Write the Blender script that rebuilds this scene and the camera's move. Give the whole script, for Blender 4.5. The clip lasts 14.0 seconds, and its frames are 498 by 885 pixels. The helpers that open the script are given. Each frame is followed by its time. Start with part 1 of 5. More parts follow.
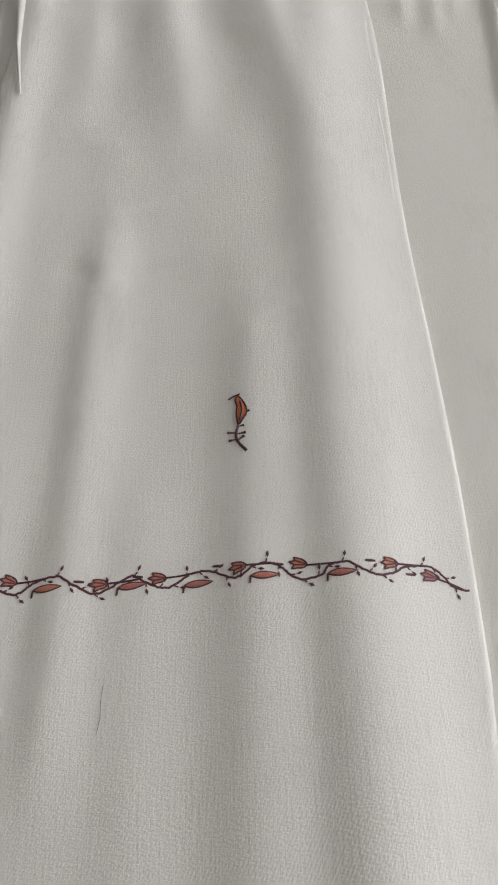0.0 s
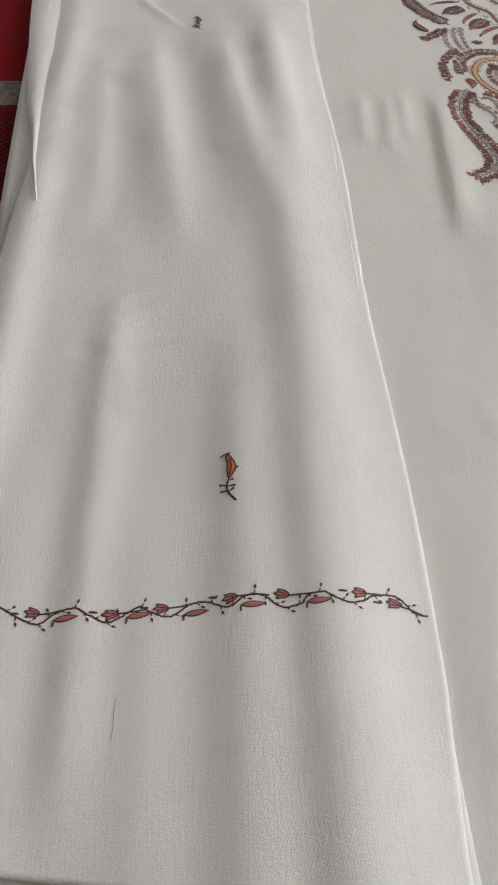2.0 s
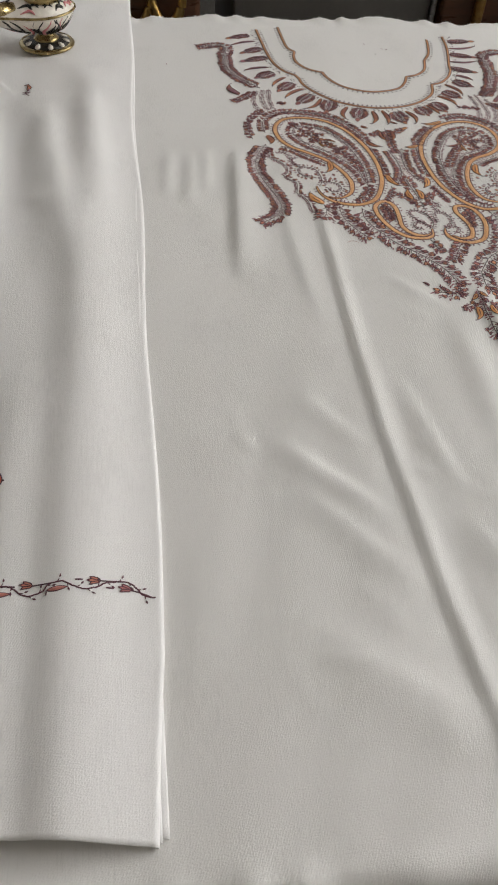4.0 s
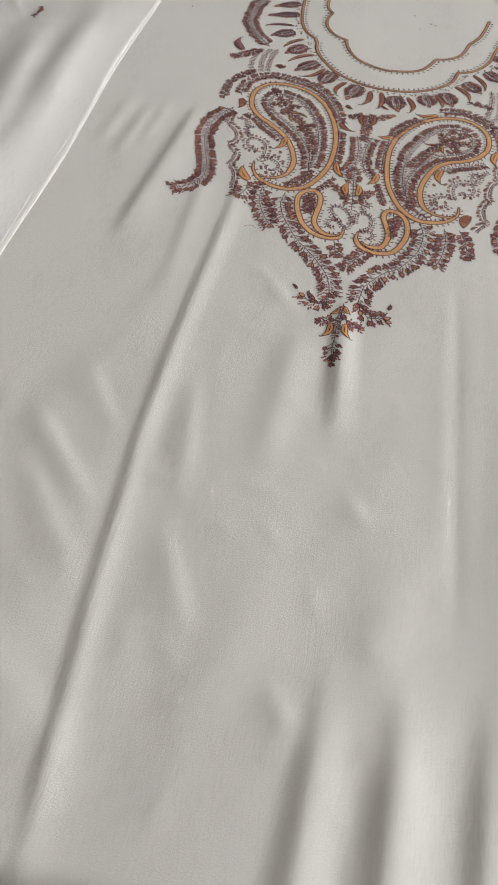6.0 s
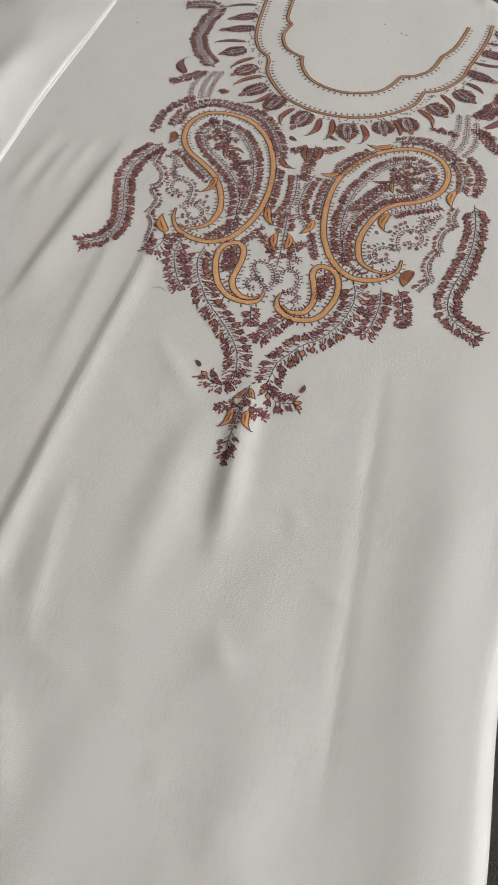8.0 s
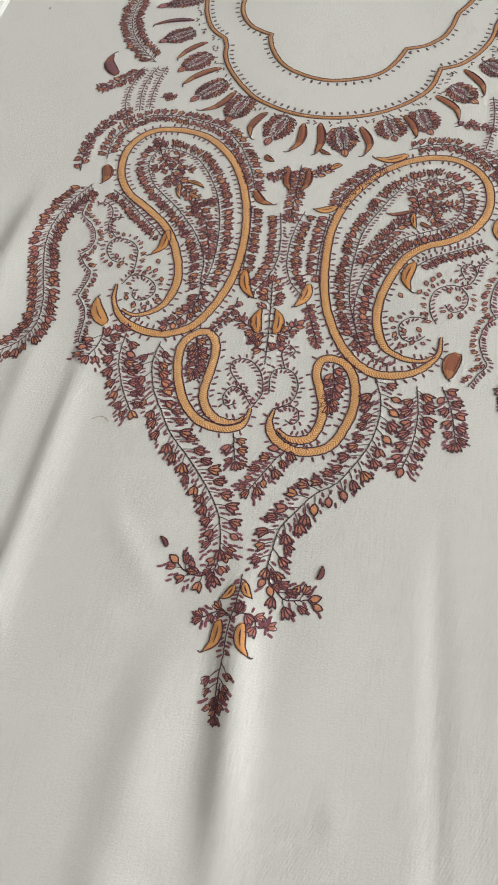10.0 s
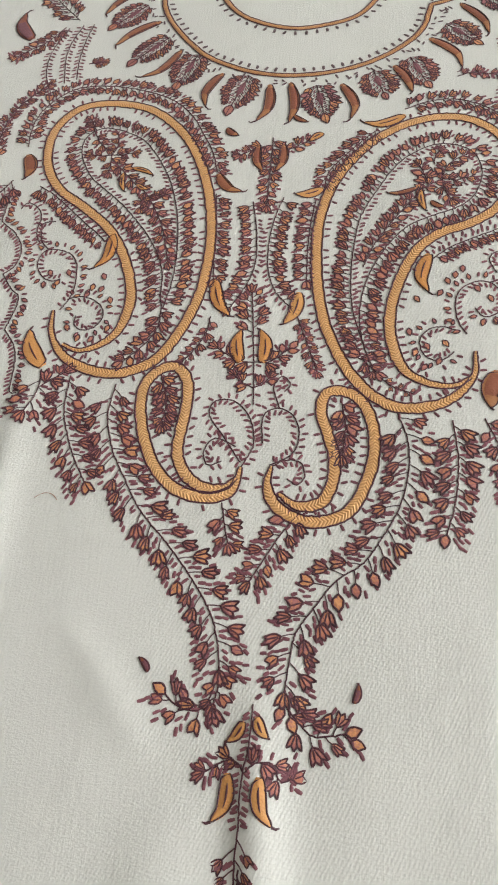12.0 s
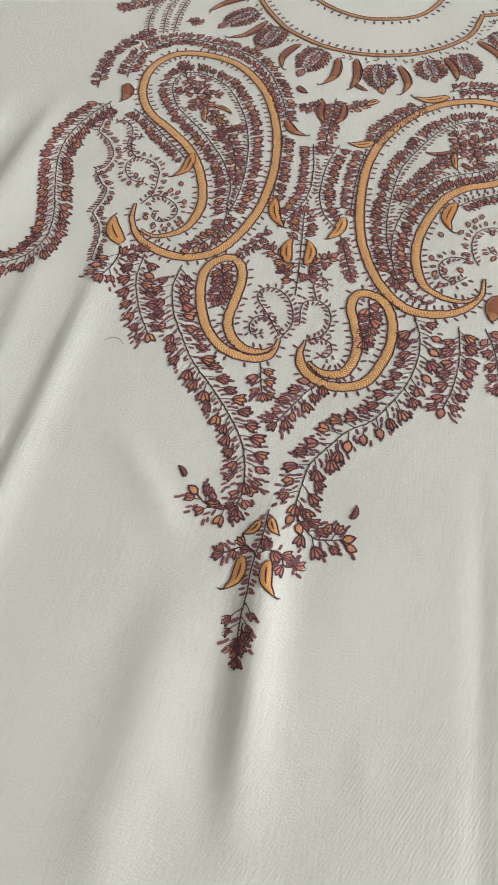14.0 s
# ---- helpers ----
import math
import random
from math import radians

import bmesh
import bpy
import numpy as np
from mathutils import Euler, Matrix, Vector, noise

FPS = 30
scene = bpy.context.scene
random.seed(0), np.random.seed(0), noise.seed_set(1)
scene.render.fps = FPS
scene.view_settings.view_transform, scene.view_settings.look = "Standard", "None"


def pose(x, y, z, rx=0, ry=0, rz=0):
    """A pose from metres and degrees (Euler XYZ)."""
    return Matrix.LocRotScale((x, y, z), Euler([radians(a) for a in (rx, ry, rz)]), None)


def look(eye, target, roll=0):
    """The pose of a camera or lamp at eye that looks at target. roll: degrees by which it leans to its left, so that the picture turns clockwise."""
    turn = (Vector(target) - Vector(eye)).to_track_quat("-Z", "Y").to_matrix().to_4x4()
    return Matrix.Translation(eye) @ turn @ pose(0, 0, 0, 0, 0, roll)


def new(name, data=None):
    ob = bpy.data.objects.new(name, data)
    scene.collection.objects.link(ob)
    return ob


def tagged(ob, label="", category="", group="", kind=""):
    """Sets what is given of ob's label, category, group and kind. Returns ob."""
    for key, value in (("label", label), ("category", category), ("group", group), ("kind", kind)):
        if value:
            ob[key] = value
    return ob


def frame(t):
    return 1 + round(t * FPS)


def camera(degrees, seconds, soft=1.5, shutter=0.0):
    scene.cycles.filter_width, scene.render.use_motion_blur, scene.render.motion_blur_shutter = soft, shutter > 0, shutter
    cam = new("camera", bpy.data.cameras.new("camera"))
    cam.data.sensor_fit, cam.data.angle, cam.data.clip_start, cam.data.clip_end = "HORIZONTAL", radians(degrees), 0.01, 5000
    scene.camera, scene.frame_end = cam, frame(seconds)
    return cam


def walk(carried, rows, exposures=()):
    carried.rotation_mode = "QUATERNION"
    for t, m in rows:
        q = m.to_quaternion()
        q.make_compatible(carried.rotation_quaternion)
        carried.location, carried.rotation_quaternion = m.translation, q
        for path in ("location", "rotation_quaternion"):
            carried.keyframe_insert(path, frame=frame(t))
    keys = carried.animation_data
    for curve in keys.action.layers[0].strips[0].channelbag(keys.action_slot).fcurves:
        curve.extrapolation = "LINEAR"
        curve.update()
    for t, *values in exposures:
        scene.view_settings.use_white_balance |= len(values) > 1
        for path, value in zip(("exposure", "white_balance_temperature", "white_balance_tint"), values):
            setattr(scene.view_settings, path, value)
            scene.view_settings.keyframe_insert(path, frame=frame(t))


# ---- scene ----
# ---- camera ----
cam = camera(36.9, 14.0, soft=2.0, shutter=0.0)
PATH = [
    (0, (-0.3009, -0.5987, 0.2419), (-0.2925, -0.3371, -0.1842), 0.91),
    (0.5, (-0.3043, -0.6202, 0.2663), (-0.2921, -0.3415, -0.1486), 1.25),
    (1, (-0.3178, -0.6222, 0.2614), (-0.3045, -0.3354, -0.1480), 2.04),
    (1.5, (-0.3159, -0.6265, 0.2708), (-0.3005, -0.3343, -0.1346), 2.06),
    (2, (-0.3056, -0.6329, 0.2752), (-0.2832, -0.3286, -0.1208), 2.40),
    (2.2, (-0.3028, -0.6340, 0.2794), (-0.2781, -0.3267, -0.1143), 2.34),
    (2.5, (-0.2992, -0.6372, 0.2848), (-0.2704, -0.3247, -0.1044), 2.15),
    (3, (-0.2937, -0.6459, 0.2917), (-0.2556, -0.3267, -0.0912), 2.38),
    (3.5, (-0.2688, -0.6578, 0.2988), (-0.2213, -0.3349, -0.0799), 2.97),
    (3.9, (-0.2307, -0.6765, 0.3086), (-0.1738, -0.3546, -0.0697), 4.00),
    (4, (-0.2160, -0.6828, 0.3106), (-0.1588, -0.3613, -0.0680), 4.07),
    (4.2, (-0.1855, -0.6970, 0.3138), (-0.1273, -0.3774, -0.0663), 4.86),
    (6.5, (0.0474, -0.6030, 0.3304), (-0.0225, -0.3280, -0.0813), 2.35),
    (7, (0.0834, -0.5509, 0.3137), (-0.0019, -0.2880, -0.1029), -0.26),
    (7.5, (0.0755, -0.5458, 0.3255), (-0.0108, -0.2842, -0.0918), -2.39),
    (8, (0.0689, -0.5469, 0.3266), (-0.0055, -0.2764, -0.0873), -1.11),
    (8.5, (0.0651, -0.5403, 0.3336), (-0.0104, -0.2691, -0.0796), -0.96),
    (8.6, (0.0662, -0.5365, 0.3332), (-0.0096, -0.2661, -0.0805), -1.17),
    (10.8, (0.0245, -0.3324, 0.2245), (-0.0478, -0.1068, -0.2158), -12.52),
    (11, (0.0225, -0.3316, 0.2187), (-0.0453, -0.1076, -0.2231), -12.20),
    (11.5, (0.0196, -0.3276, 0.2163), (-0.0413, -0.1064, -0.2279), -11.92),
    (12, (0.0217, -0.3261, 0.2211), (-0.0346, -0.1022, -0.2224), -10.71),
    (12.5, (0.0217, -0.3275, 0.2273), (-0.0303, -0.0934, -0.2115), -9.35),
    (12.9, (0.0220, -0.3327, 0.2271), (-0.0244, -0.0888, -0.2069), -7.41),
    (13, (0.0218, -0.3332, 0.2266), (-0.0233, -0.0886, -0.2071), -6.93),
    (13.5, (0.0184, -0.3484, 0.2285), (-0.0263, -0.1024, -0.2045), -4.20),
    (14, (0.0177, -0.4052, 0.2337), (-0.0347, -0.1588, -0.1982), -0.57),
]
walk(cam, [(t, look(eye, target, roll)) for t, eye, target, roll in PATH],
     exposures=[(0, -0.2, 6500, 9), (4.2, -0.2, 6500, 9), (6.5, -0.22, 6500, 9), (8.7, -0.22, 6500, 9), (10.8, 0.10, 6500, 3), (13.3, 0.10, 6500, 3), (14.0, 0.02, 6500, 3)])

# ---- light: daylight from a side window, and an added fill at the far end ----
world = bpy.data.worlds.new("day_sky")
scene.world = world
world.use_nodes = True
sky = world.node_tree.nodes.new("ShaderNodeTexSky")
sky.sky_type, sky.sun_disc, sky.sun_elevation, sky.sun_rotation = "NISHITA", False, radians(40), radians(60)
world.node_tree.links.new(sky.outputs[0], world.node_tree.nodes["Background"].inputs[0])
world.node_tree.nodes["Background"].inputs[1].default_value = 0.1


def window_light(name, m, width, height, watts, colour):
    lamp = bpy.data.lights.new(name, "AREA")
    lamp.shape, lamp.size, lamp.size_y, lamp.energy, lamp.color = "RECTANGLE", width, height, watts, colour
    new(name, lamp).matrix_world = m


window_light("window_light_side", look((3.18, 0.2, 1.5), (0, -0.15, 0.0)), 2.6, 1.4, 115, (1.0, 0.995, 0.99))
# weak fill added from the far end, with no known source there
window_light("window_light_end", look((-0.9, 2.98, 0.85), (-0.9, 0, 0.3)), 1.6, 1.2, 8, (0.95, 0.98, 1.0))

# ---- materials ----


def material(name):
    m = bpy.data.materials.new(name)
    m.use_nodes = True
    return m, m.node_tree, m.node_tree.nodes["Principled BSDF"]


def node(tree, kind, **values):
    n = tree.nodes.new("ShaderNode" + kind)
    for key, value in values.items():
        n.inputs[key.replace("_", " ")].default_value = value
    return n


def ramp(tree, source, stops):
    r = tree.nodes.new("ShaderNodeValToRGB")
    while len(r.color_ramp.elements) < len(stops):
        r.color_ramp.elements.new(0.5)
    for el, (place, colour) in zip(r.color_ramp.elements, stops):
        el.position, el.color = place, (*colour, 1)
    tree.links.new(source, r.inputs[0])
    return r.outputs[0]


def stretched(tree, scale, turn=0.0, source="Object"):
    c = tree.nodes.new("ShaderNodeTexCoord")
    mp = tree.nodes.new("ShaderNodeMapping")
    mp.inputs["Scale"].default_value = scale
    mp.inputs["Rotation"].default_value = (0, 0, radians(turn))
    tree.links.new(c.outputs[source], mp.inputs[0])
    return mp.outputs[0]


def bump(tree, bsdf, height, strength, distance, after=None):
    b = node(tree, "Bump", Strength=strength, Distance=distance)
    tree.links.new(height, b.inputs["Height"])
    if after:
        tree.links.new(after, b.inputs["Normal"])
    tree.links.new(b.outputs[0], bsdf.inputs["Normal"])
    return b.outputs[0]


def woven(name, light, dark, sheen=0.3, twill=1.0):
    """Fine off-white wool: uneven warp threads, a diagonal twill rib and a soft gloss."""
    m, tree, bsdf = material(name)
    warp = node(tree, "TexNoise", Scale=1.0, Detail=4.0, Roughness=0.65)
    tree.links.new(stretched(tree, (1300, 110, 40)), warp.inputs["Vector"])
    weft = node(tree, "TexNoise", Scale=1.0, Detail=3.0, Roughness=0.6)
    tree.links.new(stretched(tree, (800, 1400, 60)), weft.inputs["Vector"])
    cloud = node(tree, "TexNoise", Scale=26.0, Detail=5.0, Roughness=0.6)
    tree.links.new(stretched(tree, (1, 0.5, 1)), cloud.inputs["Vector"])
    add = tree.nodes.new("ShaderNodeMath")
    add.operation = "ADD"
    tree.links.new(warp.outputs[0], add.inputs[0])
    tree.links.new(weft.outputs[0], add.inputs[1])
    both = tree.nodes.new("ShaderNodeMath")
    both.operation = "MULTIPLY_ADD"
    tree.links.new(cloud.outputs[0], both.inputs[0])
    both.inputs[1].default_value = 1.1
    tree.links.new(warp.outputs[0], both.inputs[2])
    colour = ramp(tree, both.outputs[0], [(0.75, dark), (1.35, light)])
    tree.links.new(colour, bsdf.inputs["Base Color"])
    rib = tree.nodes.new("ShaderNodeTexWave")
    rib.inputs["Scale"].default_value, rib.inputs["Distortion"].default_value = 300.0, 1.8
    tree.links.new(stretched(tree, (1, 1, 1), 27), rib.inputs["Vector"])
    one = bump(tree, bsdf, rib.outputs["Fac"], 0.16 * twill, 0.0003)
    bump(tree, bsdf, add.outputs[0], 0.27, 0.0005, one)
    bsdf.inputs["Roughness"].default_value = 0.52
    bsdf.inputs["Specular IOR Level"].default_value = 0.4
    bsdf.inputs["Sheen Weight"].default_value = sheen
    bsdf.inputs["Sheen Roughness"].default_value = 0.4
    return m


def thread(name, colours, rough=0.55, stitch=0.0):
    """Embroidery thread: colours from piece to piece, and twisted strands along the stitch."""
    m, tree, bsdf = material(name)
    info = tree.nodes.new("ShaderNodeObjectInfo")
    geo = tree.nodes.new("ShaderNodeNewGeometry")
    mix = tree.nodes.new("ShaderNodeMath")
    mix.operation = "ADD"
    tree.links.new(info.outputs["Random"], mix.inputs[0])
    tree.links.new(geo.outputs["Random Per Island"], mix.inputs[1])
    half = tree.nodes.new("ShaderNodeMath")
    half.operation, half.inputs[1].default_value = "MULTIPLY", 0.5
    tree.links.new(mix.outputs[0], half.inputs[0])
    grain = node(tree, "TexNoise", Scale=1400.0, Detail=2.0)
    tree.links.new(stretched(tree, (1, 1, 1)), grain.inputs["Vector"])
    sum_ = tree.nodes.new("ShaderNodeMath")
    sum_.operation, sum_.inputs[1].default_value = "MULTIPLY_ADD", 0.5
    tree.links.new(grain.outputs[0], sum_.inputs[0])
    tree.links.new(half.outputs[0], sum_.inputs[2])
    n = len(colours)
    colour = ramp(tree, sum_.outputs[0], [(0.4 + 0.7 * i / max(n - 1, 1), c) for i, c in enumerate(colours)])
    height = grain.outputs[0]
    if stitch:
        # chevrons: the stitch's run plus its distance from the middle of the band
        place = tree.nodes.new("ShaderNodeSeparateXYZ")
        tree.links.new(stretched(tree, (1.0, 1.0, 1.0), 0, "UV"), place.inputs[0])
        across = tree.nodes.new("ShaderNodeMath")
        across.operation = "ABSOLUTE"
        tree.links.new(place.outputs["Y"], across.inputs[0])
        slant = tree.nodes.new("ShaderNodeMath")
        slant.operation, slant.inputs[1].default_value = "MULTIPLY_ADD", 0.8
        tree.links.new(across.outputs[0], slant.inputs[0])
        tree.links.new(place.outputs["X"], slant.inputs[2])
        point = tree.nodes.new("ShaderNodeCombineXYZ")
        tree.links.new(slant.outputs[0], point.inputs["X"])
        tree.links.new(place.outputs["Y"], point.inputs["Y"])
        wave = tree.nodes.new("ShaderNodeTexWave")
        wave.inputs["Scale"].default_value, wave.inputs["Distortion"].default_value = stitch, 3.2
        wave.inputs["Detail Scale"].default_value = 1.4
        tree.links.new(point.outputs[0], wave.inputs["Vector"])
        # shade in the grooves between stitches, multiplied into the thread colour
        dark = tree.nodes.new("ShaderNodeMix")
        dark.data_type, dark.blend_type = "RGBA", "MULTIPLY"
        dark.inputs["Factor"].default_value = 1.0
        tree.links.new(colour, dark.inputs["A"])
        tree.links.new(ramp(tree, wave.outputs["Fac"], [(0.0, (0.78, 0.68, 0.56)), (0.6, (1.0, 1.0, 1.0))]), dark.inputs["B"])
        colour, height = dark.outputs["Result"], wave.outputs["Fac"]
    tree.links.new(colour, bsdf.inputs["Base Color"])
    bump(tree, bsdf, height, 0.5, 0.0004)
    bsdf.inputs["Roughness"].default_value = rough
    bsdf.inputs["Sheen Weight"].default_value = 0.15
    return m


def rough_stuff(name, stops, scale, rough, metal=0.0, relief=0.3, depth=0.002, squash=(1, 1, 1)):
    m, tree, bsdf = material(name)
    a = node(tree, "TexNoise", Scale=scale, Detail=6.0, Roughness=0.6)
    tree.links.new(stretched(tree, squash), a.inputs["Vector"])
    tree.links.new(ramp(tree, a.outputs[0], stops), bsdf.inputs["Base Color"])
    fine = node(tree, "TexNoise", Scale=scale * 7, Detail=3.0)
    tree.links.new(stretched(tree, squash), fine.inputs["Vector"])
    bump(tree, bsdf, fine.outputs[0], relief, depth)
    tree.links.new(ramp(tree, a.outputs[0], [(0.3, (rough * 0.8,) * 3), (0.7, (min(1, rough * 1.2),) * 3)]), bsdf.inputs["Roughness"])
    bsdf.inputs["Metallic"].default_value = metal
    return m


WOOL = woven("off_white_wool", (0.82, 0.80, 0.765), (0.75, 0.73, 0.695))
WOOL_SHAWL = woven("off_white_shawl_wool", (0.84, 0.82, 0.795), (0.77, 0.75, 0.725), 0.35, 0.9)
MAROON = thread("maroon_thread", [(0.060, 0.016, 0.027), (0.115, 0.032, 0.047)])
PETAL = thread("rust_and_mauve_thread", [(0.46, 0.18, 0.20), (0.52, 0.18, 0.14), (0.80, 0.36, 0.15), (0.50, 0.18, 0.19), (0.64, 0.24, 0.15)])
GREYPLUM = thread("grey_plum_thread", [(0.10, 0.055, 0.065), (0.17, 0.10, 0.11)])
PLUM = thread("plum_thread", [(0.18, 0.056, 0.078), (0.29, 0.10, 0.125)])
RUST = thread("rust_thread", [(0.27, 0.07, 0.05), (0.40, 0.13, 0.06)])
GOLD = thread("gold_thread", [(0.86, 0.43, 0.16), (0.92, 0.52, 0.24)], 0.4, 0.27)
AMBER = thread("amber_thread", [(0.62, 0.26, 0.09), (0.72, 0.35, 0.14)], 0.45, 0.33)
BRONZE = thread("bronze_thread", [(0.42, 0.16, 0.06), (0.56, 0.24, 0.10)])
SATIN = thread("amber_satin_thread", [(0.70, 0.28, 0.08), (0.82, 0.40, 0.14)], 0.45)
SCARLET = thread("scarlet_thread", [(0.68, 0.17, 0.07), (0.74, 0.24, 0.11)])
REDWOOD = rough_stuff("red_polished_wood", [(0.3, (0.085, 0.022, 0.012)), (0.7, (0.15, 0.042, 0.022))], 9, 0.3, squash=(8, 8, 1))
WOOD = rough_stuff("dark_polished_wood", [(0.3, (0.05, 0.022, 0.012)), (0.7, (0.11, 0.045, 0.022))], 9, 0.3, squash=(1, 8, 8))
RED = rough_stuff("red_quilted_satin", [(0.3, (0.095, 0.0012, 0.004)), (0.7, (0.14, 0.002, 0.006))], 60, 0.9)
PLAIN_RED = rough_stuff("plain_red_cotton", [(0.3, (0.20, 0.002, 0.006)), (0.7, (0.25, 0.003, 0.008))], 90, 0.9)
FLORAL = rough_stuff("faded_floral_ribbon", [(0.32, (0.22, 0.02, 0.03)), (0.45, (0.20, 0.17, 0.14)), (0.56, (0.09, 0.085, 0.065)), (0.68, (0.34, 0.18, 0.17))], 70, 0.7)
CARPET = rough_stuff("dark_taupe_carpet", [(0.3, (0.050, 0.044, 0.038)), (0.7, (0.085, 0.075, 0.066))], 60, 0.95, relief=0.8, depth=0.006)
WALL = rough_stuff("taupe_wall_paint", [(0.3, (0.36, 0.33, 0.29)), (0.7, (0.42, 0.39, 0.34))], 3, 0.8)
CEILING = rough_stuff("white_ceiling_paint", [(0.3, (0.76, 0.75, 0.73)), (0.7, (0.80, 0.79, 0.77))], 3, 0.85)
GILT = rough_stuff("antique_gilt", [(0.3, (0.42, 0.25, 0.07)), (0.7, (0.62, 0.42, 0.16))], 60, 0.32, 1.0)
BRASS = rough_stuff("aged_brass", [(0.3, (0.26, 0.19, 0.08)), (0.7, (0.50, 0.39, 0.19))], 90, 0.28, 1.0, 0.2, 0.0006)
ENAMEL = rough_stuff("ivory_enamel", [(0.3, (0.72, 0.66, 0.56)), (0.7, (0.84, 0.79, 0.70))], 120, 0.25)
BLACK = rough_stuff("blackened_brass", [(0.3, (0.012, 0.012, 0.010)), (0.7, (0.05, 0.045, 0.035))], 120, 0.3, 0.4)
PINK = rough_stuff("rose_enamel", [(0.3, (0.50, 0.16, 0.17)), (0.7, (0.62, 0.26, 0.26))], 120, 0.3)
VELVET = rough_stuff("maroon_velvet", [(0.3, (0.06, 0.012, 0.010)), (0.7, (0.12, 0.025, 0.018))], 30, 0.8)
STEEL = rough_stuff("brushed_steel", [(0.3, (0.5, 0.5, 0.5)), (0.7, (0.62, 0.62, 0.62))], 80, 0.3, 1.0)
GREY = rough_stuff("grey_board", [(0.3, (0.085, 0.078, 0.070)), (0.7, (0.12, 0.11, 0.10))], 8, 0.5)
GLASS, glass_tree, glass_bsdf = material("clear_glass")
glass_bsdf.inputs["Transmission Weight"].default_value = 1.0
glass_bsdf.inputs["Roughness"].default_value = 0.02
glass_bsdf.inputs["IOR"].default_value = 1.48
PANE, pane_tree, pane_bsdf = material("window_pane_glass")
pane_bsdf.inputs["Transmission Weight"].default_value = 1.0
pane_bsdf.inputs["Roughness"].default_value = 0.0
pane_bsdf.inputs["IOR"].default_value = 1.1


# quilted net of the red mat: a small raised diamond weave
def quilt(m, scale, strength):
    tree, bsdf = m.node_tree, m.node_tree.nodes["Principled BSDF"]
    v = tree.nodes.new("ShaderNodeTexVoronoi")
    v.distance = "MANHATTAN"
    v.inputs["Scale"].default_value, v.inputs["Randomness"].default_value = scale, 0.0
    tree.links.new(stretched(tree, (1, 1, 1), 45), v.inputs["Vector"])
    bump(tree, bsdf, v.outputs["Distance"], strength, 0.003)


quilt(RED, 230, 0.6)
for red_cloth in (RED, PLAIN_RED):
    red_cloth.node_tree.nodes["Principled BSDF"].inputs["Specular IOR Level"].default_value = 0.15

# ---- mesh helpers ----


def finish(bm, name, smooth=True):
    me = bpy.data.meshes.new(name)
    bm.to_mesh(me)
    bm.free()
    if smooth:
        me.polygons.foreach_set("use_smooth", [True] * len(me.polygons))
    return me


def part(name, bm, mats, parent=None, label="", smooth=True):
    """One mesh object from a bmesh, under a thing or a part."""
    ob = new(name, finish(bm, name, smooth) if isinstance(bm, bmesh.types.BMesh) else bm)
    for m in mats if isinstance(mats, (list, tuple)) else [mats]:
        if m.name not in [x.name for x in ob.data.materials]:
            ob.data.materials.append(m)
    if parent:
        ob.parent = parent
    return tagged(ob, label)


def thing(name, place, label, category, group="", kind="", turn=0.0):
    ob = new(name)
    ob.location, ob.rotation_euler = place, (0, 0, radians(turn))
    return tagged(ob, label, category, group, kind)


def box(bm, lo, hi, bevel=0.0, m=None):
    made = bmesh.ops.create_cube(bm, size=1.0)["verts"]
    for v in made:
        v.co = Vector([(a + b) / 2 + c * (b - a) for a, b, c in zip(lo, hi, v.co)])
        if m:
            v.co = m @ v.co
    if bevel:
        edges = list({e for v in made for e in v.link_edges})
        bmesh.ops.bevel(bm, geom=edges, offset=bevel, segments=2, affect="EDGES", profile=0.6)


def lathe(bm, profile, n=40, material_of=None, squash=1.0, m=None):
    """A turned body from (radius, height) pairs."""
    rows = []
    for r, z in profile:
        row = []
        for i in range(n):
            a = 2 * math.pi * i / n
            p = Vector((r * math.cos(a), r * squash * math.sin(a), z))
            row.append(bm.verts.new(m @ p if m else p))
        rows.append(row)
    for k, (lo, hi) in enumerate(zip(rows, rows[1:])):
        for i in range(n):
            f = bm.faces.new((lo[i], lo[(i + 1) % n], hi[(i + 1) % n], hi[i]))
            if material_of:
                f.material_index = material_of(k)
    for row, flip in ((rows[0], True), (rows[-1], False)):
        f = bm.faces.new(row[::-1] if flip else row)
        if material_of:
            f.material_index = material_of(0 if flip else len(rows) - 2)


def tube(bm, points, radii, n=8, index=0):
    """A round bar along points."""
    pts = [Vector(p) for p in points]
    rows = []
    for i, p in enumerate(pts):
        along = (pts[min(i + 1, len(pts) - 1)] - pts[max(i - 1, 0)]).normalized()
        side = along.orthogonal().normalized() if abs(along.z) > 0.95 else along.cross(Vector((0, 0, 1))).normalized()
        up = side.cross(along)
        r = radii[i] if isinstance(radii, (list, tuple)) else radii
        rows.append([bm.verts.new(p + r * (side * math.cos(2 * math.pi * k / n) + up * math.sin(2 * math.pi * k / n))) for k in range(n)])
    for lo, hi in zip(rows, rows[1:]):
        for k in range(n):
            bm.faces.new((lo[k], lo[(k + 1) % n], hi[(k + 1) % n], hi[k])).material_index = index
    bm.faces.new(rows[0][::-1]).material_index = index
    bm.faces.new(rows[-1]).material_index = index


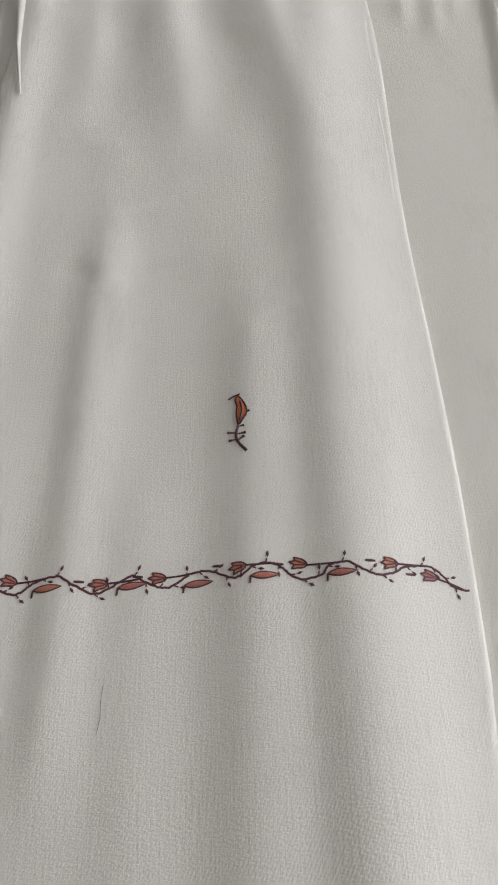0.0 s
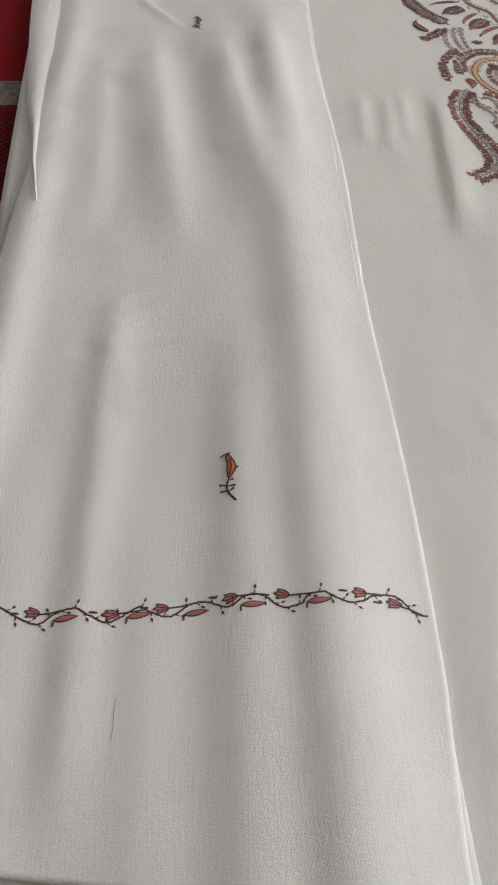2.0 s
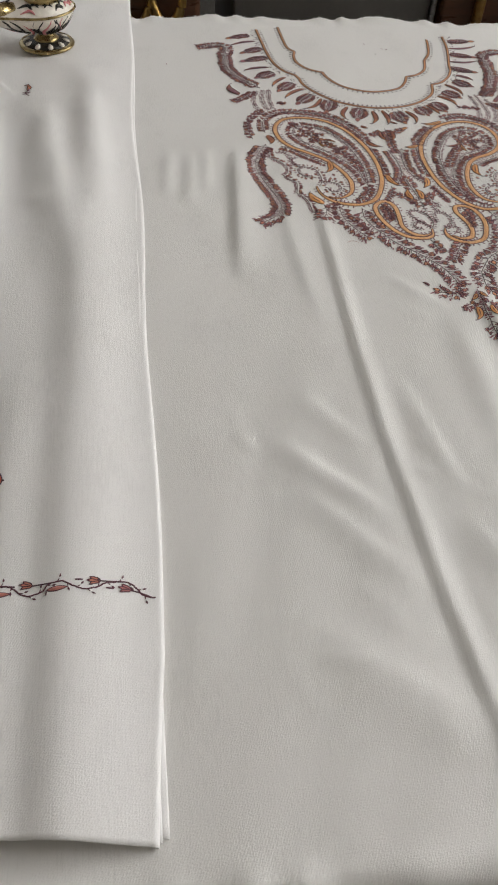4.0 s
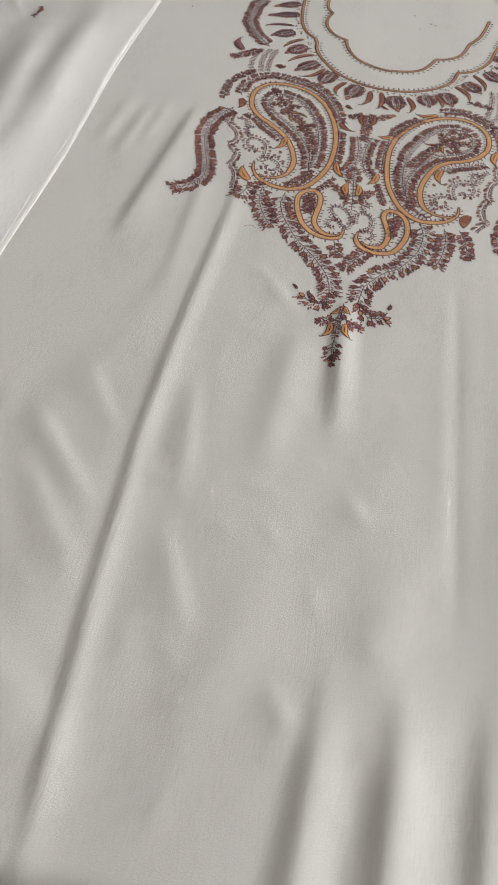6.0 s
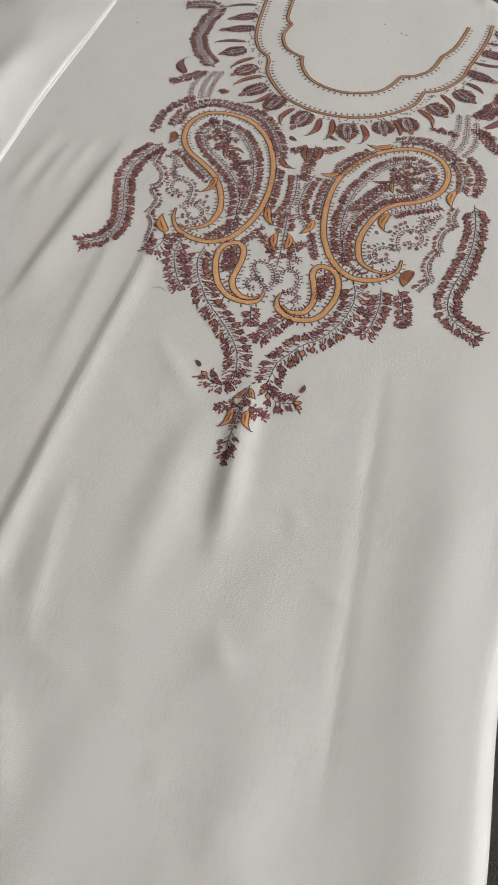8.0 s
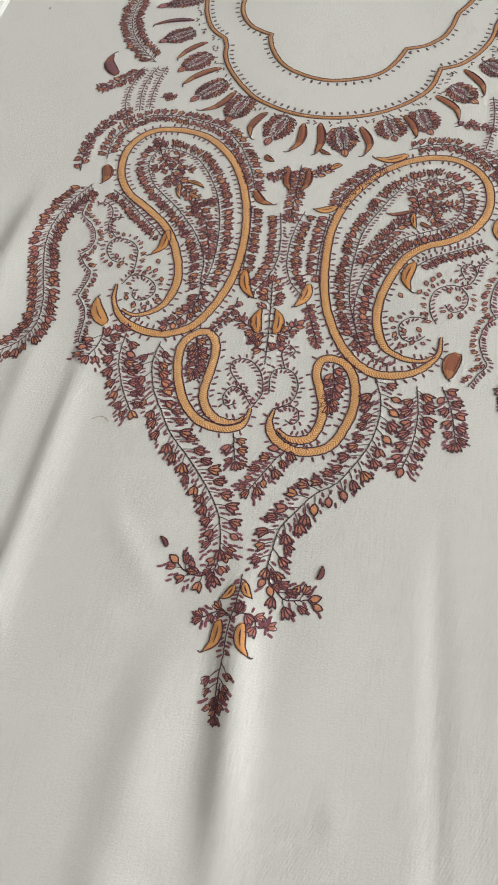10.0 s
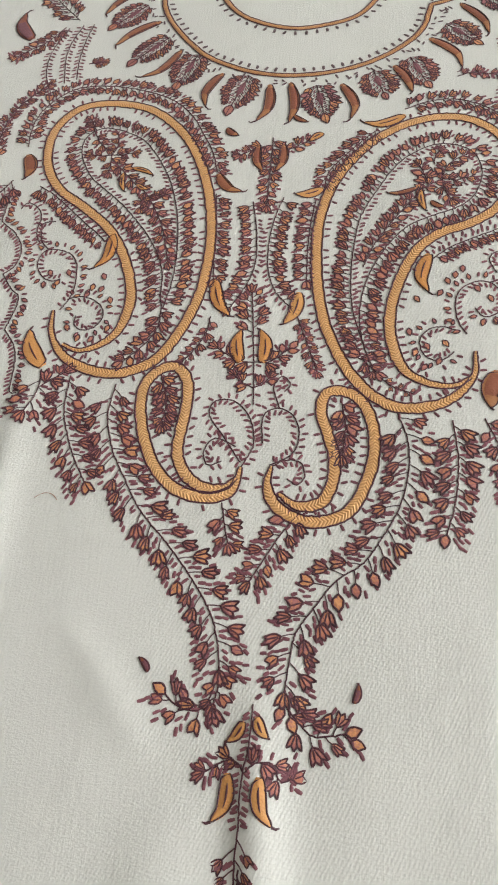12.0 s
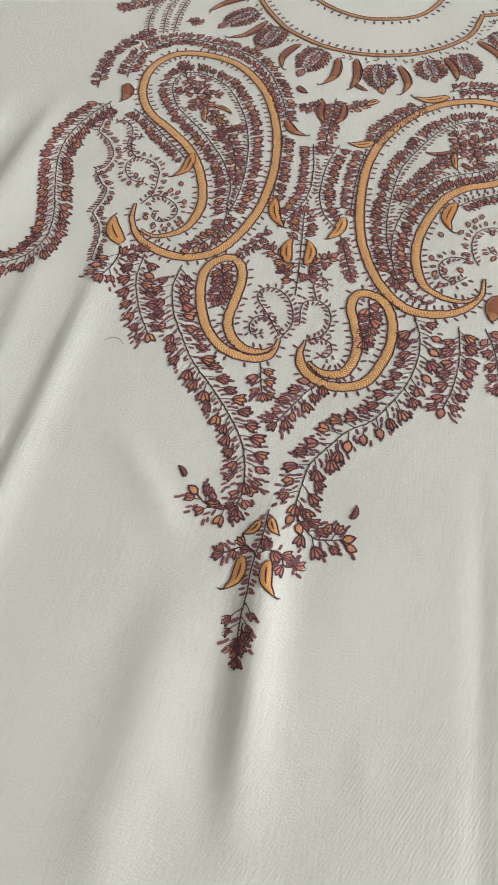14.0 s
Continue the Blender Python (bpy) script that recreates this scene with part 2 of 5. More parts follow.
def smooth_line(points, step):
    """Points evenly along a Catmull-Rom curve."""
    p = [np.array(q, float) for q in points]
    p = [2 * p[0] - p[1], *p, 2 * p[-1] - p[-2]]
    fine = []
    for a, b, c, d in zip(p, p[1:], p[2:], p[3:]):
        for s in np.linspace(0, 1, 14, endpoint=False):
            fine.append(0.5 * (2 * b + (c - a) * s + (2 * a - 5 * b + 4 * c - d) * s**2 + (3 * b - a - 3 * c + d) * s**3))
    fine = np.array(fine + [p[-2]])
    run = np.r_[0, np.cumsum(np.linalg.norm(np.diff(fine, axis=0), axis=1))]
    at = np.linspace(0, run[-1], max(3, int(round(run[-1] / step)) + 1))
    return np.stack([np.interp(at, run, column) for column in fine.T], 1)


# ---- the room ----
FLOOR = -0.46
TURN = -3.5  # the table lies a little askew to the cloth
TABLE = (-0.245, -0.225)


def floor_and_walls():
    bm = bmesh.new()
    box(bm, (-2.2, -3.2, FLOOR - 0.05), (3.4, 3.2, FLOOR))
    tagged(part("floor", bm, CARPET, smooth=False), "dark taupe pile carpet over the whole floor", "floor", kind="structure")
    bm = bmesh.new()
    box(bm, (-2.2, -3.2, 2.5), (3.4, 3.2, 2.6))
    tagged(part("ceiling", bm, CEILING, smooth=False), "plain white painted ceiling", "ceiling", kind="structure")

    def wall(name, pieces):
        bm = bmesh.new()
        for lo, hi in pieces:
            box(bm, lo, hi)
        tagged(part(name, bm, WALL, smooth=False), "plain taupe painted wall", "wall", kind="structure")

    f, c = FLOOR, 2.5
    wall("wall_south", [((-2.2, -3.2, f), (3.4, -3.0, c))])
    wall("wall_west", [((-2.2, -3.0, f), (-2.0, 3.0, c))])
    wall("wall_north", [((-2.2, 3.0, f), (-1.7, 3.2, c)), ((-0.1, 3.0, f), (3.4, 3.2, c)), ((-1.7, 3.0, f), (-0.1, 3.2, 0.25)), ((-1.7, 3.0, 1.45), (-0.1, 3.2, c))])
    wall("wall_east", [((3.2, -3.0, f), (3.4, -1.1, c)), ((3.2, 1.5, f), (3.4, 3.0, c)), ((3.2, -1.1, f), (3.4, 1.5, 0.8)), ((3.2, -1.1, 2.2), (3.4, 1.5, c))])

    def window(name, lo, hi, flat):
        w = thing(name, (0, 0, 0), "white framed window with clear glass, assumed out of view", "window", kind="structure")
        bm = bmesh.new()
        t = 0.05
        a, b = (lo[1], hi[1]) if flat == 0 else (lo[0], hi[0])
        for u0, u1, z0, z1 in ((a, a + t, lo[2], hi[2]), (b - t, b, lo[2], hi[2]), (a + t, b - t, lo[2], lo[2] + t), (a + t, b - t, hi[2] - t, hi[2]), ((a + b) / 2 - t / 2, (a + b) / 2 + t / 2, lo[2] + t, hi[2] - t)):
            if flat == 0:
                box(bm, (lo[0], u0, z0), (hi[0], u1, z1), 0.006)
            else:
                box(bm, (u0, lo[1], z0), (u1, hi[1], z1), 0.006)
        part("window_frame", bm, CEILING, w)
        bm = bmesh.new()
        mid = [(x + y) / 2 for x, y in zip(lo, hi)]
        if flat == 0:
            box(bm, (mid[0] - 0.003, a + t, lo[2] + t), (mid[0] + 0.003, b - t, hi[2] - t))
        else:
            box(bm, (a + t, mid[1] - 0.003, lo[2] + t), (b - t, mid[1] + 0.003, hi[2] - t))
        part("pane", bm, PANE, w).visible_shadow = False

    window("window_1", (3.28, -1.1, 0.8), (3.33, 1.5, 2.2), 0)
    # unseen opening, added to go with the fill at the far end
    window("window_2", (-1.7, 3.08, 0.25), (-0.1, 3.13, 1.45), 1)


floor_and_walls()


def low_table():
    t = thing("low_table", (*TABLE, FLOOR), "dark polished wooden low table under the cloths", "table", turn=TURN)
    bm = bmesh.new()
    box(bm, (-0.42, -0.37, -FLOOR - 0.034), (0.40, 0.40, -FLOOR - 0.006), 0.004)
    part("tabletop", bm, WOOD, t)
    bm = bmesh.new()
    box(bm, (-0.36, -0.34, -FLOOR - 0.10), (0.34, 0.34, -FLOOR - 0.035), 0.003)
    part("apron", bm, WOOD, t)
    for x in (-0.35, 0.33):
        for y in (-0.33, 0.33):
            bm = bmesh.new()
            lathe(bm, [(0.02, 0), (0.022, 0.02), (0.016, 0.05), (0.026, 0.14), (0.018, 0.2), (0.028, 0.3), (0.028, -FLOOR - 0.1)], 20, m=Matrix.Translation((x, y, 0)))
            part("leg", bm, WOOD, t)


low_table()

# ---- the embroidered dress fabric ----


def ridge(x, y, a, b, height, width, skew=0.0, soft=0.35):
    """A fold from a to b, faded at its ends; skew makes one flank steeper."""
    ax, ay, bx, by = a[0] / 1000, a[1] / 1000, b[0] / 1000, b[1] / 1000
    length = math.hypot(bx - ax, by - ay)
    ux, uy = (bx - ax) / length, (by - ay) / length
    s = ((x - ax) * ux + (y - ay) * uy) / length
    d = ((x - ax) * uy - (y - ay) * ux) / (width / 1000)
    end = np.clip(s / soft, 0, 1) * np.clip((1 - s) / soft, 0, 1)
    end = end * end * (3 - 2 * end)
    w = np.where(d > 0, 1 + skew, 1 - skew)
    return height / 1000 * end * np.exp(-((d / w) ** 2))


def waves(x, y, seed, sx, sy, n=7):
    """Slow random unevenness of lying cloth."""
    r = np.random.RandomState(seed)
    z = 0 * x
    for _ in range(n):
        ang, ph = r.uniform(0, 6.28, 2)
        k = r.uniform(0.6, 1.6)
        z = z + np.sin(k * (x / sx * math.cos(ang) + y / sy * math.sin(ang)) * 6.28 + ph)
    return z / n


def cloth_shape(x, y):
    """Height of the dress fabric over the table, in metres."""
    x, y = np.asarray(x, float), np.asarray(y, float)
    z = 0.0014 + 0.0011 * waves(x, y, 3, 0.14, 0.28)
    calm = np.clip((-y - 0.22) / 0.1, 0.25, 1)
    z = z + 0.0007 * calm * waves(x, y, 8, 0.05, 0.10)
    # long pull from the yoke's flank to the near edge
    xc = np.interp(y, [-0.64, -0.596, -0.515, -0.47, -0.418, -0.35, -0.26, -0.2, -0.17], [-0.078, -0.0815, -0.0885, -0.0905, -0.0935, -0.0935, -0.0905, -0.089, -0.088])
    d = x - xc
    fade = np.clip((-0.175 - y) / 0.07, 0, 1) * np.clip((y + 0.65) / 0.06, 0, 1)
    z = z + fade * np.where(d > 0, 0.0021 * np.exp(-((d / 0.007) ** 2)), 0.0021 * np.exp(-((d / 0.0024) ** 2)) - 0.0001 * np.exp(-(((d + 0.007) / 0.006) ** 2)))
    z = z + ridge(x, y, (-116, -165), (-113, -330), 1.2, 6, -0.3)
    z = z + ridge(x, y, (-140, -85), (-158, -290), 3.0, 9, -0.45, 0.3)
    z = z + ridge(x, y, (-178, -100), (-186, -190), 1.6, 6) + ridge(x, y, (-195, -95), (-203, -180), 1.5, 6) + ridge(x, y, (-165, -95), (-172, -170), 1.3, 5)
    # fan of folds below the point of the yoke
    z = z + ridge(x, y, (1, -278), (11, -415), 3.6, 6.5, -0.15, 0.42)
    z = z + ridge(x, y, (-22, -310), (-24, -450), 1.6, 10)
    z = z + ridge(x, y, (71, -245), (82, -520), -0.8, 3.5, 0.0, 0.25)
    z = z + ridge(x, y, (112, -215), (124, -620), 2.4, 20, 0, 0.25)
    z = z + ridge(x, y, (40, -400), (60, -640), 1.6, 16)
    # slanting dents in the skirt
    for a, b, h, w in (((-160, -415), (-100, -480), 1.9, 7), ((-150, -450), (-95, -520), 1.5, 8), ((-75, -370), (-60, -470), 1.4, 6),
                       ((-140, -380), (-105, -430), 1.2, 7), ((-170, -520), (-60, -610), 1.6, 14), ((-62, -270), (-20, -320), 0.9, 5),
                       ((-70, -470), (-35, -540), 1.2, 8)):
        z = z + ridge(x, y, a, b, h, w, 0.3)
    r = np.random.RandomState(40)
    for _ in range(34):
        cx, cy, a, n = r.uniform(-185, 60), r.uniform(-600, -360), r.normal(-0.95, 0.45), r.uniform(18, 45)
        z = z + ridge(x, y, (cx, cy), (cx + n * math.cos(a), cy + n * math.sin(a)), r.uniform(0.25, 0.8), r.uniform(3, 7), r.uniform(-0.4, 0.4), 0.45)
    # gathers rising at the near edge
    for cx, h, w in ((28, 3.8, 9), (62, 4.4, 10), (100, 3.2, 8)):
        z = z + ridge(x, y, (cx, -515), (cx - 6, -690), h, w, -0.3, 0.4)
    for cx, h, w in ((-192, 3.5, 7), (-174, 3, 9), (-222, 2.6, 6), (-130, 2.2, 14)):
        z = z + ridge(x, y, (cx, -618), (cx - 6, -700), h, w, 0.2, 0.25)
    return z


class Relief:
    """A height function read from a fine grid, for speed."""

    def __init__(self, shape, lo, hi, step=0.0015):
        self.lo, self.step = lo, step
        xs, ys = np.arange(lo[0], hi[0], step), np.arange(lo[1], hi[1], step)
        self.z = shape(*np.meshgrid(xs, ys))

    def __call__(self, x, y):
        u, v = (np.asarray(x) - self.lo[0]) / self.step, (np.asarray(y) - self.lo[1]) / self.step
        u, v = np.clip(u, 0, self.z.shape[1] - 1.001), np.clip(v, 0, self.z.shape[0] - 1.001)
        i, j = u.astype(int), v.astype(int)
        a, b, z = u - i, v - j, self.z
        return (1 - b) * ((1 - a) * z[j, i] + a * z[j, i + 1]) + b * ((1 - a) * z[j + 1, i] + a * z[j + 1, i + 1])


cloth_height = Relief(cloth_shape, (-0.48, -0.72), (0.42, 0.24))


def edge_east(y):
    return 0.150 + 0.058 * (y + 0.45) + 0.0016 * np.sin(y * 47)


EDGE_NEAR, EDGE_FAR = -0.640, 0.177


def dress_fabric():
    nu, nv = 300, 360
    u = np.linspace(-0.415, 0.40, nu)
    v = np.linspace(-0.85, EDGE_FAR, nv)
    U, V = np.meshgrid(u, v)
    e = edge_east(V)
    r = 0.011
    over = np.clip(U - (e - r), 0, None)
    ang = np.clip(over / r, 0, math.pi / 2)
    X = np.where(over > 0, e - r + r * np.sin(ang), U)
    drop = r * (1 - np.cos(ang)) + np.clip(over - r * math.pi / 2, 0, None)
    near = np.clip(EDGE_NEAR + r - V, 0, None)
    ang2 = np.clip(near / r, 0, math.pi / 2)
    Y = np.where(near > 0, EDGE_NEAR + r - r * np.sin(ang2), V)
    drop2 = r * (1 - np.cos(ang2)) + np.clip(near - r * math.pi / 2, 0, None)
    Z = cloth_height(X, Y)
    # hanging parts swing in slow pleats
    X = X + np.clip(drop, 0, 0.12) * (0.0 + 0.05 * np.sin(V * 46) + 0.03 * np.sin(V * 83 + 1))
    Y = Y - np.clip(drop2, 0, 0.12) * (0.08 + 0.14 * np.sin(U * 50))
    # frayed cut at the far end
    rnd = np.random.RandomState(5)
    Y[-1] += 0.004 * np.sin(u * 31) - 0.075 * (u + 0.03) * (u > -0.03) + rnd.uniform(-0.0012, 0.0012, nu)
    Y[-2] += 0.004 * np.sin(u * 31) - 0.075 * (u + 0.03) * (u > -0.03)
    for k in range(3, 30):
        Y[-k] += (0.004 * np.sin(u * 31) - 0.075 * (u + 0.03) * (u > -0.03)) * (1 - k / 30)
    Z[-8:] += 0.0014 * np.sin(u * 160 + 2 * np.sin(u * 57)) * np.linspace(0, 1, 8)[:, None]
    Z = Z - drop - drop2
    me = bpy.data.meshes.new("fabric_sheet")
    idx = np.arange(nu * nv).reshape(nv, nu)
    faces = np.stack([idx[:-1, :-1], idx[:-1, 1:], idx[1:, 1:], idx[1:, :-1]], -1).reshape(-1, 4)
    me.from_pydata(np.stack([X, Y, Z], -1).reshape(-1, 3).tolist(), [], faces.tolist())
    me.polygons.foreach_set("use_smooth", [True] * len(me.polygons))
    fabric = tagged(new("dress_fabric"), "off-white wool dress fabric with embroidered yoke spread over the table", "fabric")
    sheet = part("fabric_sheet", me, WOOL, fabric)
    solid = sheet.modifiers.new("thickness", "SOLIDIFY")
    solid.thickness, solid.offset = 0.0005, -1
    # loose ends of yarn along the cut
    bm = bmesh.new()
    for k in range(420):
        j = rnd.randint(8, nu - 90)
        x0, y0, z0 = X[-1, j], Y[-1, j], Z[-1, j]
        a, length = rnd.uniform(-0.9, 0.9), rnd.uniform(0.001, 0.0035)
        tube(bm, [(x0, y0 - 0.0005, z0), (x0 + 0.4 * length * math.sin(a), y0 + 0.5 * length, z0 + 0.0004), (x0 + length * math.sin(a), y0 + length * math.cos(a), z0 - rnd.uniform(0, 0.001))], 0.00012, 3)
    tagged(part("frayed_yarn", bm, WOOL, fabric, "loose frayed yarn ends"), kind="stuff")
    return fabric


FABRIC = dress_fabric()


# ---- embroidery: points in millimetres on the cloth ----


class Stitches:
    """Collects raised threads that follow a cloth's surface, in one mesh."""

    def __init__(self, height=cloth_height):
        self.verts, self.faces, self.index, self.uv, self.height = [], [], [], [], height

    def strip(self, line, width, rise, index=0, base=0.0001):
        """A low rounded ribbon along a line, width a number or one for each point."""
        line = np.asarray(line, float)
        w = np.broadcast_to(np.asarray(width, float), (len(line),)) / 2
        t = np.gradient(line, axis=0)
        t = t / (np.linalg.norm(t, axis=1)[:, None] + 1e-9)
        side = np.stack([-t[:, 1], t[:, 0]], 1)
        run = np.r_[0, np.cumsum(np.linalg.norm(np.diff(line, axis=0), axis=1))]
        cut = [(-1, 0.0), (-0.55, 0.8), (0.0, 1.0), (0.55, 0.8), (1, 0.0)] if np.max(w) > 0.9 else [(-1, 0.0), (0.0, 1.0), (1, 0.0)]
        n, first = len(cut), len(self.verts)
        place = np.stack([line + side * (w * k)[:, None] for k, _ in cut], 1) / 1000
        z = self.height(place[..., 0], place[..., 1]) + base + np.array([h for _, h in cut]) * rise / 1000
        self.verts += np.concatenate([place, z[..., None]], -1).reshape(-1, 3).tolist()
        for i in range(len(line) - 1):
            for k in range(n - 1):
                a = first + i * n + k
                self.faces.append((a, a + n, a + n + 1, a + 1))
                self.index.append(index)
                c0, c1 = cut[k][0] * w[i], cut[k + 1][0] * w[i]
                self.uv += [(run[i], c0), (run[i + 1], c0), (run[i + 1], c1), (run[i], c1)]

    def dash(self, p, angle, length, width, index=0):
        d = np.array([math.cos(angle), math.sin(angle)]) * length / 2
        p = np.array(p, float)
        self.strip([p - d, p, p + d], [width * 0.7, width, width * 0.75], 0.2, index)

    def fill(self, outline, rise, index, base=0.00015):
        """A padded patch inside a closed outline."""
        o = np.asarray(outline, float)
        c = o.mean(0)
        first = len(self.verts)
        both = np.concatenate([o, c + 0.55 * (o - c)]) / 1000
        z = self.height(both[:, 0], both[:, 1]) + base + np.repeat([0.0, rise / 1000], len(o))
        self.verts += np.concatenate([both, z[:, None]], 1).tolist()
        n = len(o)
        for i in range(n):
            j = (i + 1) % n
            self.faces.append((first + i, first + j, first + n + j, first + n + i))
            self.index.append(index)
            self.uv += [tuple(o[i]), tuple(o[j]), tuple(c + 0.55 * (o[j] - c)), tuple(c + 0.55 * (o[i] - c))]
        self.faces.append(tuple(first + n + i for i in range(n)))
        self.index.append(index)
        self.uv += [tuple(c + 0.55 * (p - c)) for p in o]

    def mesh(self, name):
        me = bpy.data.meshes.new(name)
        me.from_pydata(self.verts, [], self.faces)
        me.polygons.foreach_set("material_index", self.index)
        me.polygons.foreach_set("use_smooth", [True] * len(self.faces))
        layer = me.uv_layers.new(name="UVMap")
        layer.data.foreach_set("uv", np.array(self.uv, np.float32).ravel())
        return me


def sewn(name, st, mats, parent, label=""):
    me = st.mesh(name)
    for m in mats:
        me.materials.append(m)
    ob = new(name, me)
    ob.parent = parent
    return tagged(ob, label)


def wobble(line, amount, rnd=np.random.RandomState(11)):
    return np.asarray(line) + rnd.normal(0, amount, np.shape(line))


def paisley(name, points, width):
    """A gold chain-stitch band between two maroon outlines, thinner at its ends."""
    line = smooth_line(points, 1.2)
    s = np.linspace(0, 1, len(line))
    w = width * np.clip(np.minimum(s, 1 - s) * 9 + 0.3, 0.3, 1)
    band = Stitches()
    band.strip(line, w * 0.92, 0.2)
    ob = sewn(name, band, [GOLD], FABRIC, "gold chain-stitch paisley outlined in maroon thread")
    t = np.gradient(line, axis=0)
    t /= np.linalg.norm(t, axis=1)[:, None]
    side = np.stack([-t[:, 1], t[:, 0]], 1)
    for k in (-1, 1):
        edge = Stitches()
        edge.strip(wobble(line + side * (k * w / 2)[:, None], 0.1), 0.6, 0.26, 0, 0.0002)
        sewn("outline", edge, [MAROON], ob)
    # short straight stitches that stand out from the band
    fringe = Stitches()
    rnd = np.random.RandomState(len(points))
    for i in range(3, len(line) - 3, 3):
        for k in (-1, 1):
            if rnd.rand() < 0.85:
                d = side[i] * k
                p = line[i] + d * (w[i] / 2 + 1.6)
                fringe.dash(p, math.atan2(d[1], d[0]) + rnd.normal(0, 0.3), 2.3, 1.05)
    sewn("fringe_stitches", fringe, [PLUM], ob)
    return ob


def cusped(runs, step=1.5):
    """One line of several smooth runs that meet in corners."""
    out = []
    for run in runs:
        piece = smooth_line(run, step)
        out.append(piece if not out else piece[1:])
    return np.concatenate(out)


def neck_ring(name, runs, width, inward):
    """Scalloped double line round the neck with a row of forked ticks on one side."""
    line = cusped(runs)
    band, dark, ticks = Stitches(), Stitches(), Stitches()
    t = np.gradient(line, axis=0)
    t /= np.linalg.norm(t, axis=1)[:, None]
    side = np.stack([-t[:, 1], t[:, 0]], 1)
    band.strip(line, width * 0.9, 0.3)
    for k in (-1, 1):
        dark.strip(wobble(line + side * k * width / 2, 0.08), 0.6, 0.26, 0, 0.0002)
    rnd = np.random.RandomState(3)
    for i in range(2, len(line) - 1, 3):
        d = side[i] * inward
        a = math.atan2(d[1], d[0]) + rnd.normal(0, 0.2)
        p = line[i] + d * (width / 2 + 2.3)
        ticks.dash(p, a, rnd.uniform(2.2, 2.8), 1.35)
        if rnd.rand() < 0.7:
            ticks.dash(p + 0.5 * d, a + rnd.choice([-1, 1]) * 0.7, 1.7, 0.9)
        if inward > 0:
            for _ in range(2):
                ticks.dash(line[i] - d * rnd.uniform(3.0, 8.0) + t[i] * rnd.uniform(-2, 2), a + rnd.normal(0, 0.8), rnd.uniform(1.8, 2.8), 1.0)
    ob = sewn(name, band, [AMBER], FABRIC, "scalloped amber and maroon neckline band with ticks")
    sewn("outline", dark, [MAROON], ob)
    tagged(sewn("tick_stitches", ticks, [GREYPLUM], ob, "row of dark forked tick stitches"), kind="stuff")


def petal_shape(length, width, at, angle, n=4):
    """Outline of a pointed petal from its foot."""
    pts = []
    for s in np.linspace(0, 1, n + 1):
        pts.append((s * length, width / 2 * math.sin(math.pi * s**0.8)))
    for s in np.linspace(1, 0, n + 1)[1:-1]:
        pts.append((s * length, -width / 2 * math.sin(math.pi * s**0.8)))
    c, d = math.cos(angle), math.sin(angle)
    return [(at[0] + x * c - y * d, at[1] + x * d + y * c) for x, y in pts]


TULIPS = (((0, 0.0), (0.22, 0.27), (0.55, 0.4), (0.94, 0.49), (0.74, 0.18), (1.04, 0.02), (0.72, -0.17), (0.9, -0.46), (0.52, -0.38), (0.2, -0.24)),
          ((0, 0.0), (0.25, 0.3), (0.6, 0.37), (1.0, 0.37), (0.72, 0.07), (0.92, -0.32), (0.58, -0.39), (0.22, -0.27)),
          ((0, 0.0), (0.2, 0.21), (0.55, 0.29), (0.88, 0.4), (0.75, 0.12), (1.1, 0.0), (0.75, -0.15), (0.86, -0.34), (0.5, -0.32), (0.2, -0.23)),
          ((0, 0.0), (0.3, 0.29), (0.65, 0.27), (1.0, 0.07), (0.62, -0.29), (0.28, -0.28)))


def bud_into(st, at, angle, size, fill=1, line=0, shape=0):
    """A tulip-shaped bud: a filled cup with two or three points, a dark outline and inner lines."""
    c, d = math.cos(angle) * size, math.sin(angle) * size
    o = [(at[0] + x * c - y * d, at[1] + x * d + y * c) for x, y in TULIPS[shape]]
    st.fill(o, 0.08, fill)
    w = 0.42 + 0.03 * size
    for p, q in zip(o, o[1:] + o[:1]):
        st.strip([p, ((p[0] + q[0]) / 2, (p[1] + q[1]) / 2), q], [w * 0.8, w, w * 0.8], 0.14, line, 0.00024)
    notches = {0: (4, 6), 1: (4,), 2: (4, 6), 3: ()}[shape]
    for k in notches:
        p, q = (0.8 * o[0][0] + 0.2 * o[k][0], 0.8 * o[0][1] + 0.2 * o[k][1]), o[k]
        st.strip([p, ((p[0] + q[0]) / 2, (p[1] + q[1]) / 2), q], [w * 0.5, w * 0.9, w * 0.7], 0.12, line, 0.00026)


def flat(x, y):
    return 0.0 * np.asarray(x, float)


def bud_meshes():
    made = []
    for k in range(4):
        st = Stitches(flat)
        bud_into(st, (0, 0), 0.0, 4.2, shape=k)
        me = st.mesh("bud")
        for m in (MAROON, PETAL):
            me.materials.append(m)
        made.append(me)
    return made


BUDS = bud_meshes()
PICK = np.random.RandomState(21)


def slope(x, y):
    d = 0.002
    return Vector((-(float(cloth_height(x + d, y)) - float(cloth_height(x - d, y))) / (2 * d), -(float(cloth_height(x, y + d)) - float(cloth_height(x, y - d))) / (2 * d), 1)).normalized()


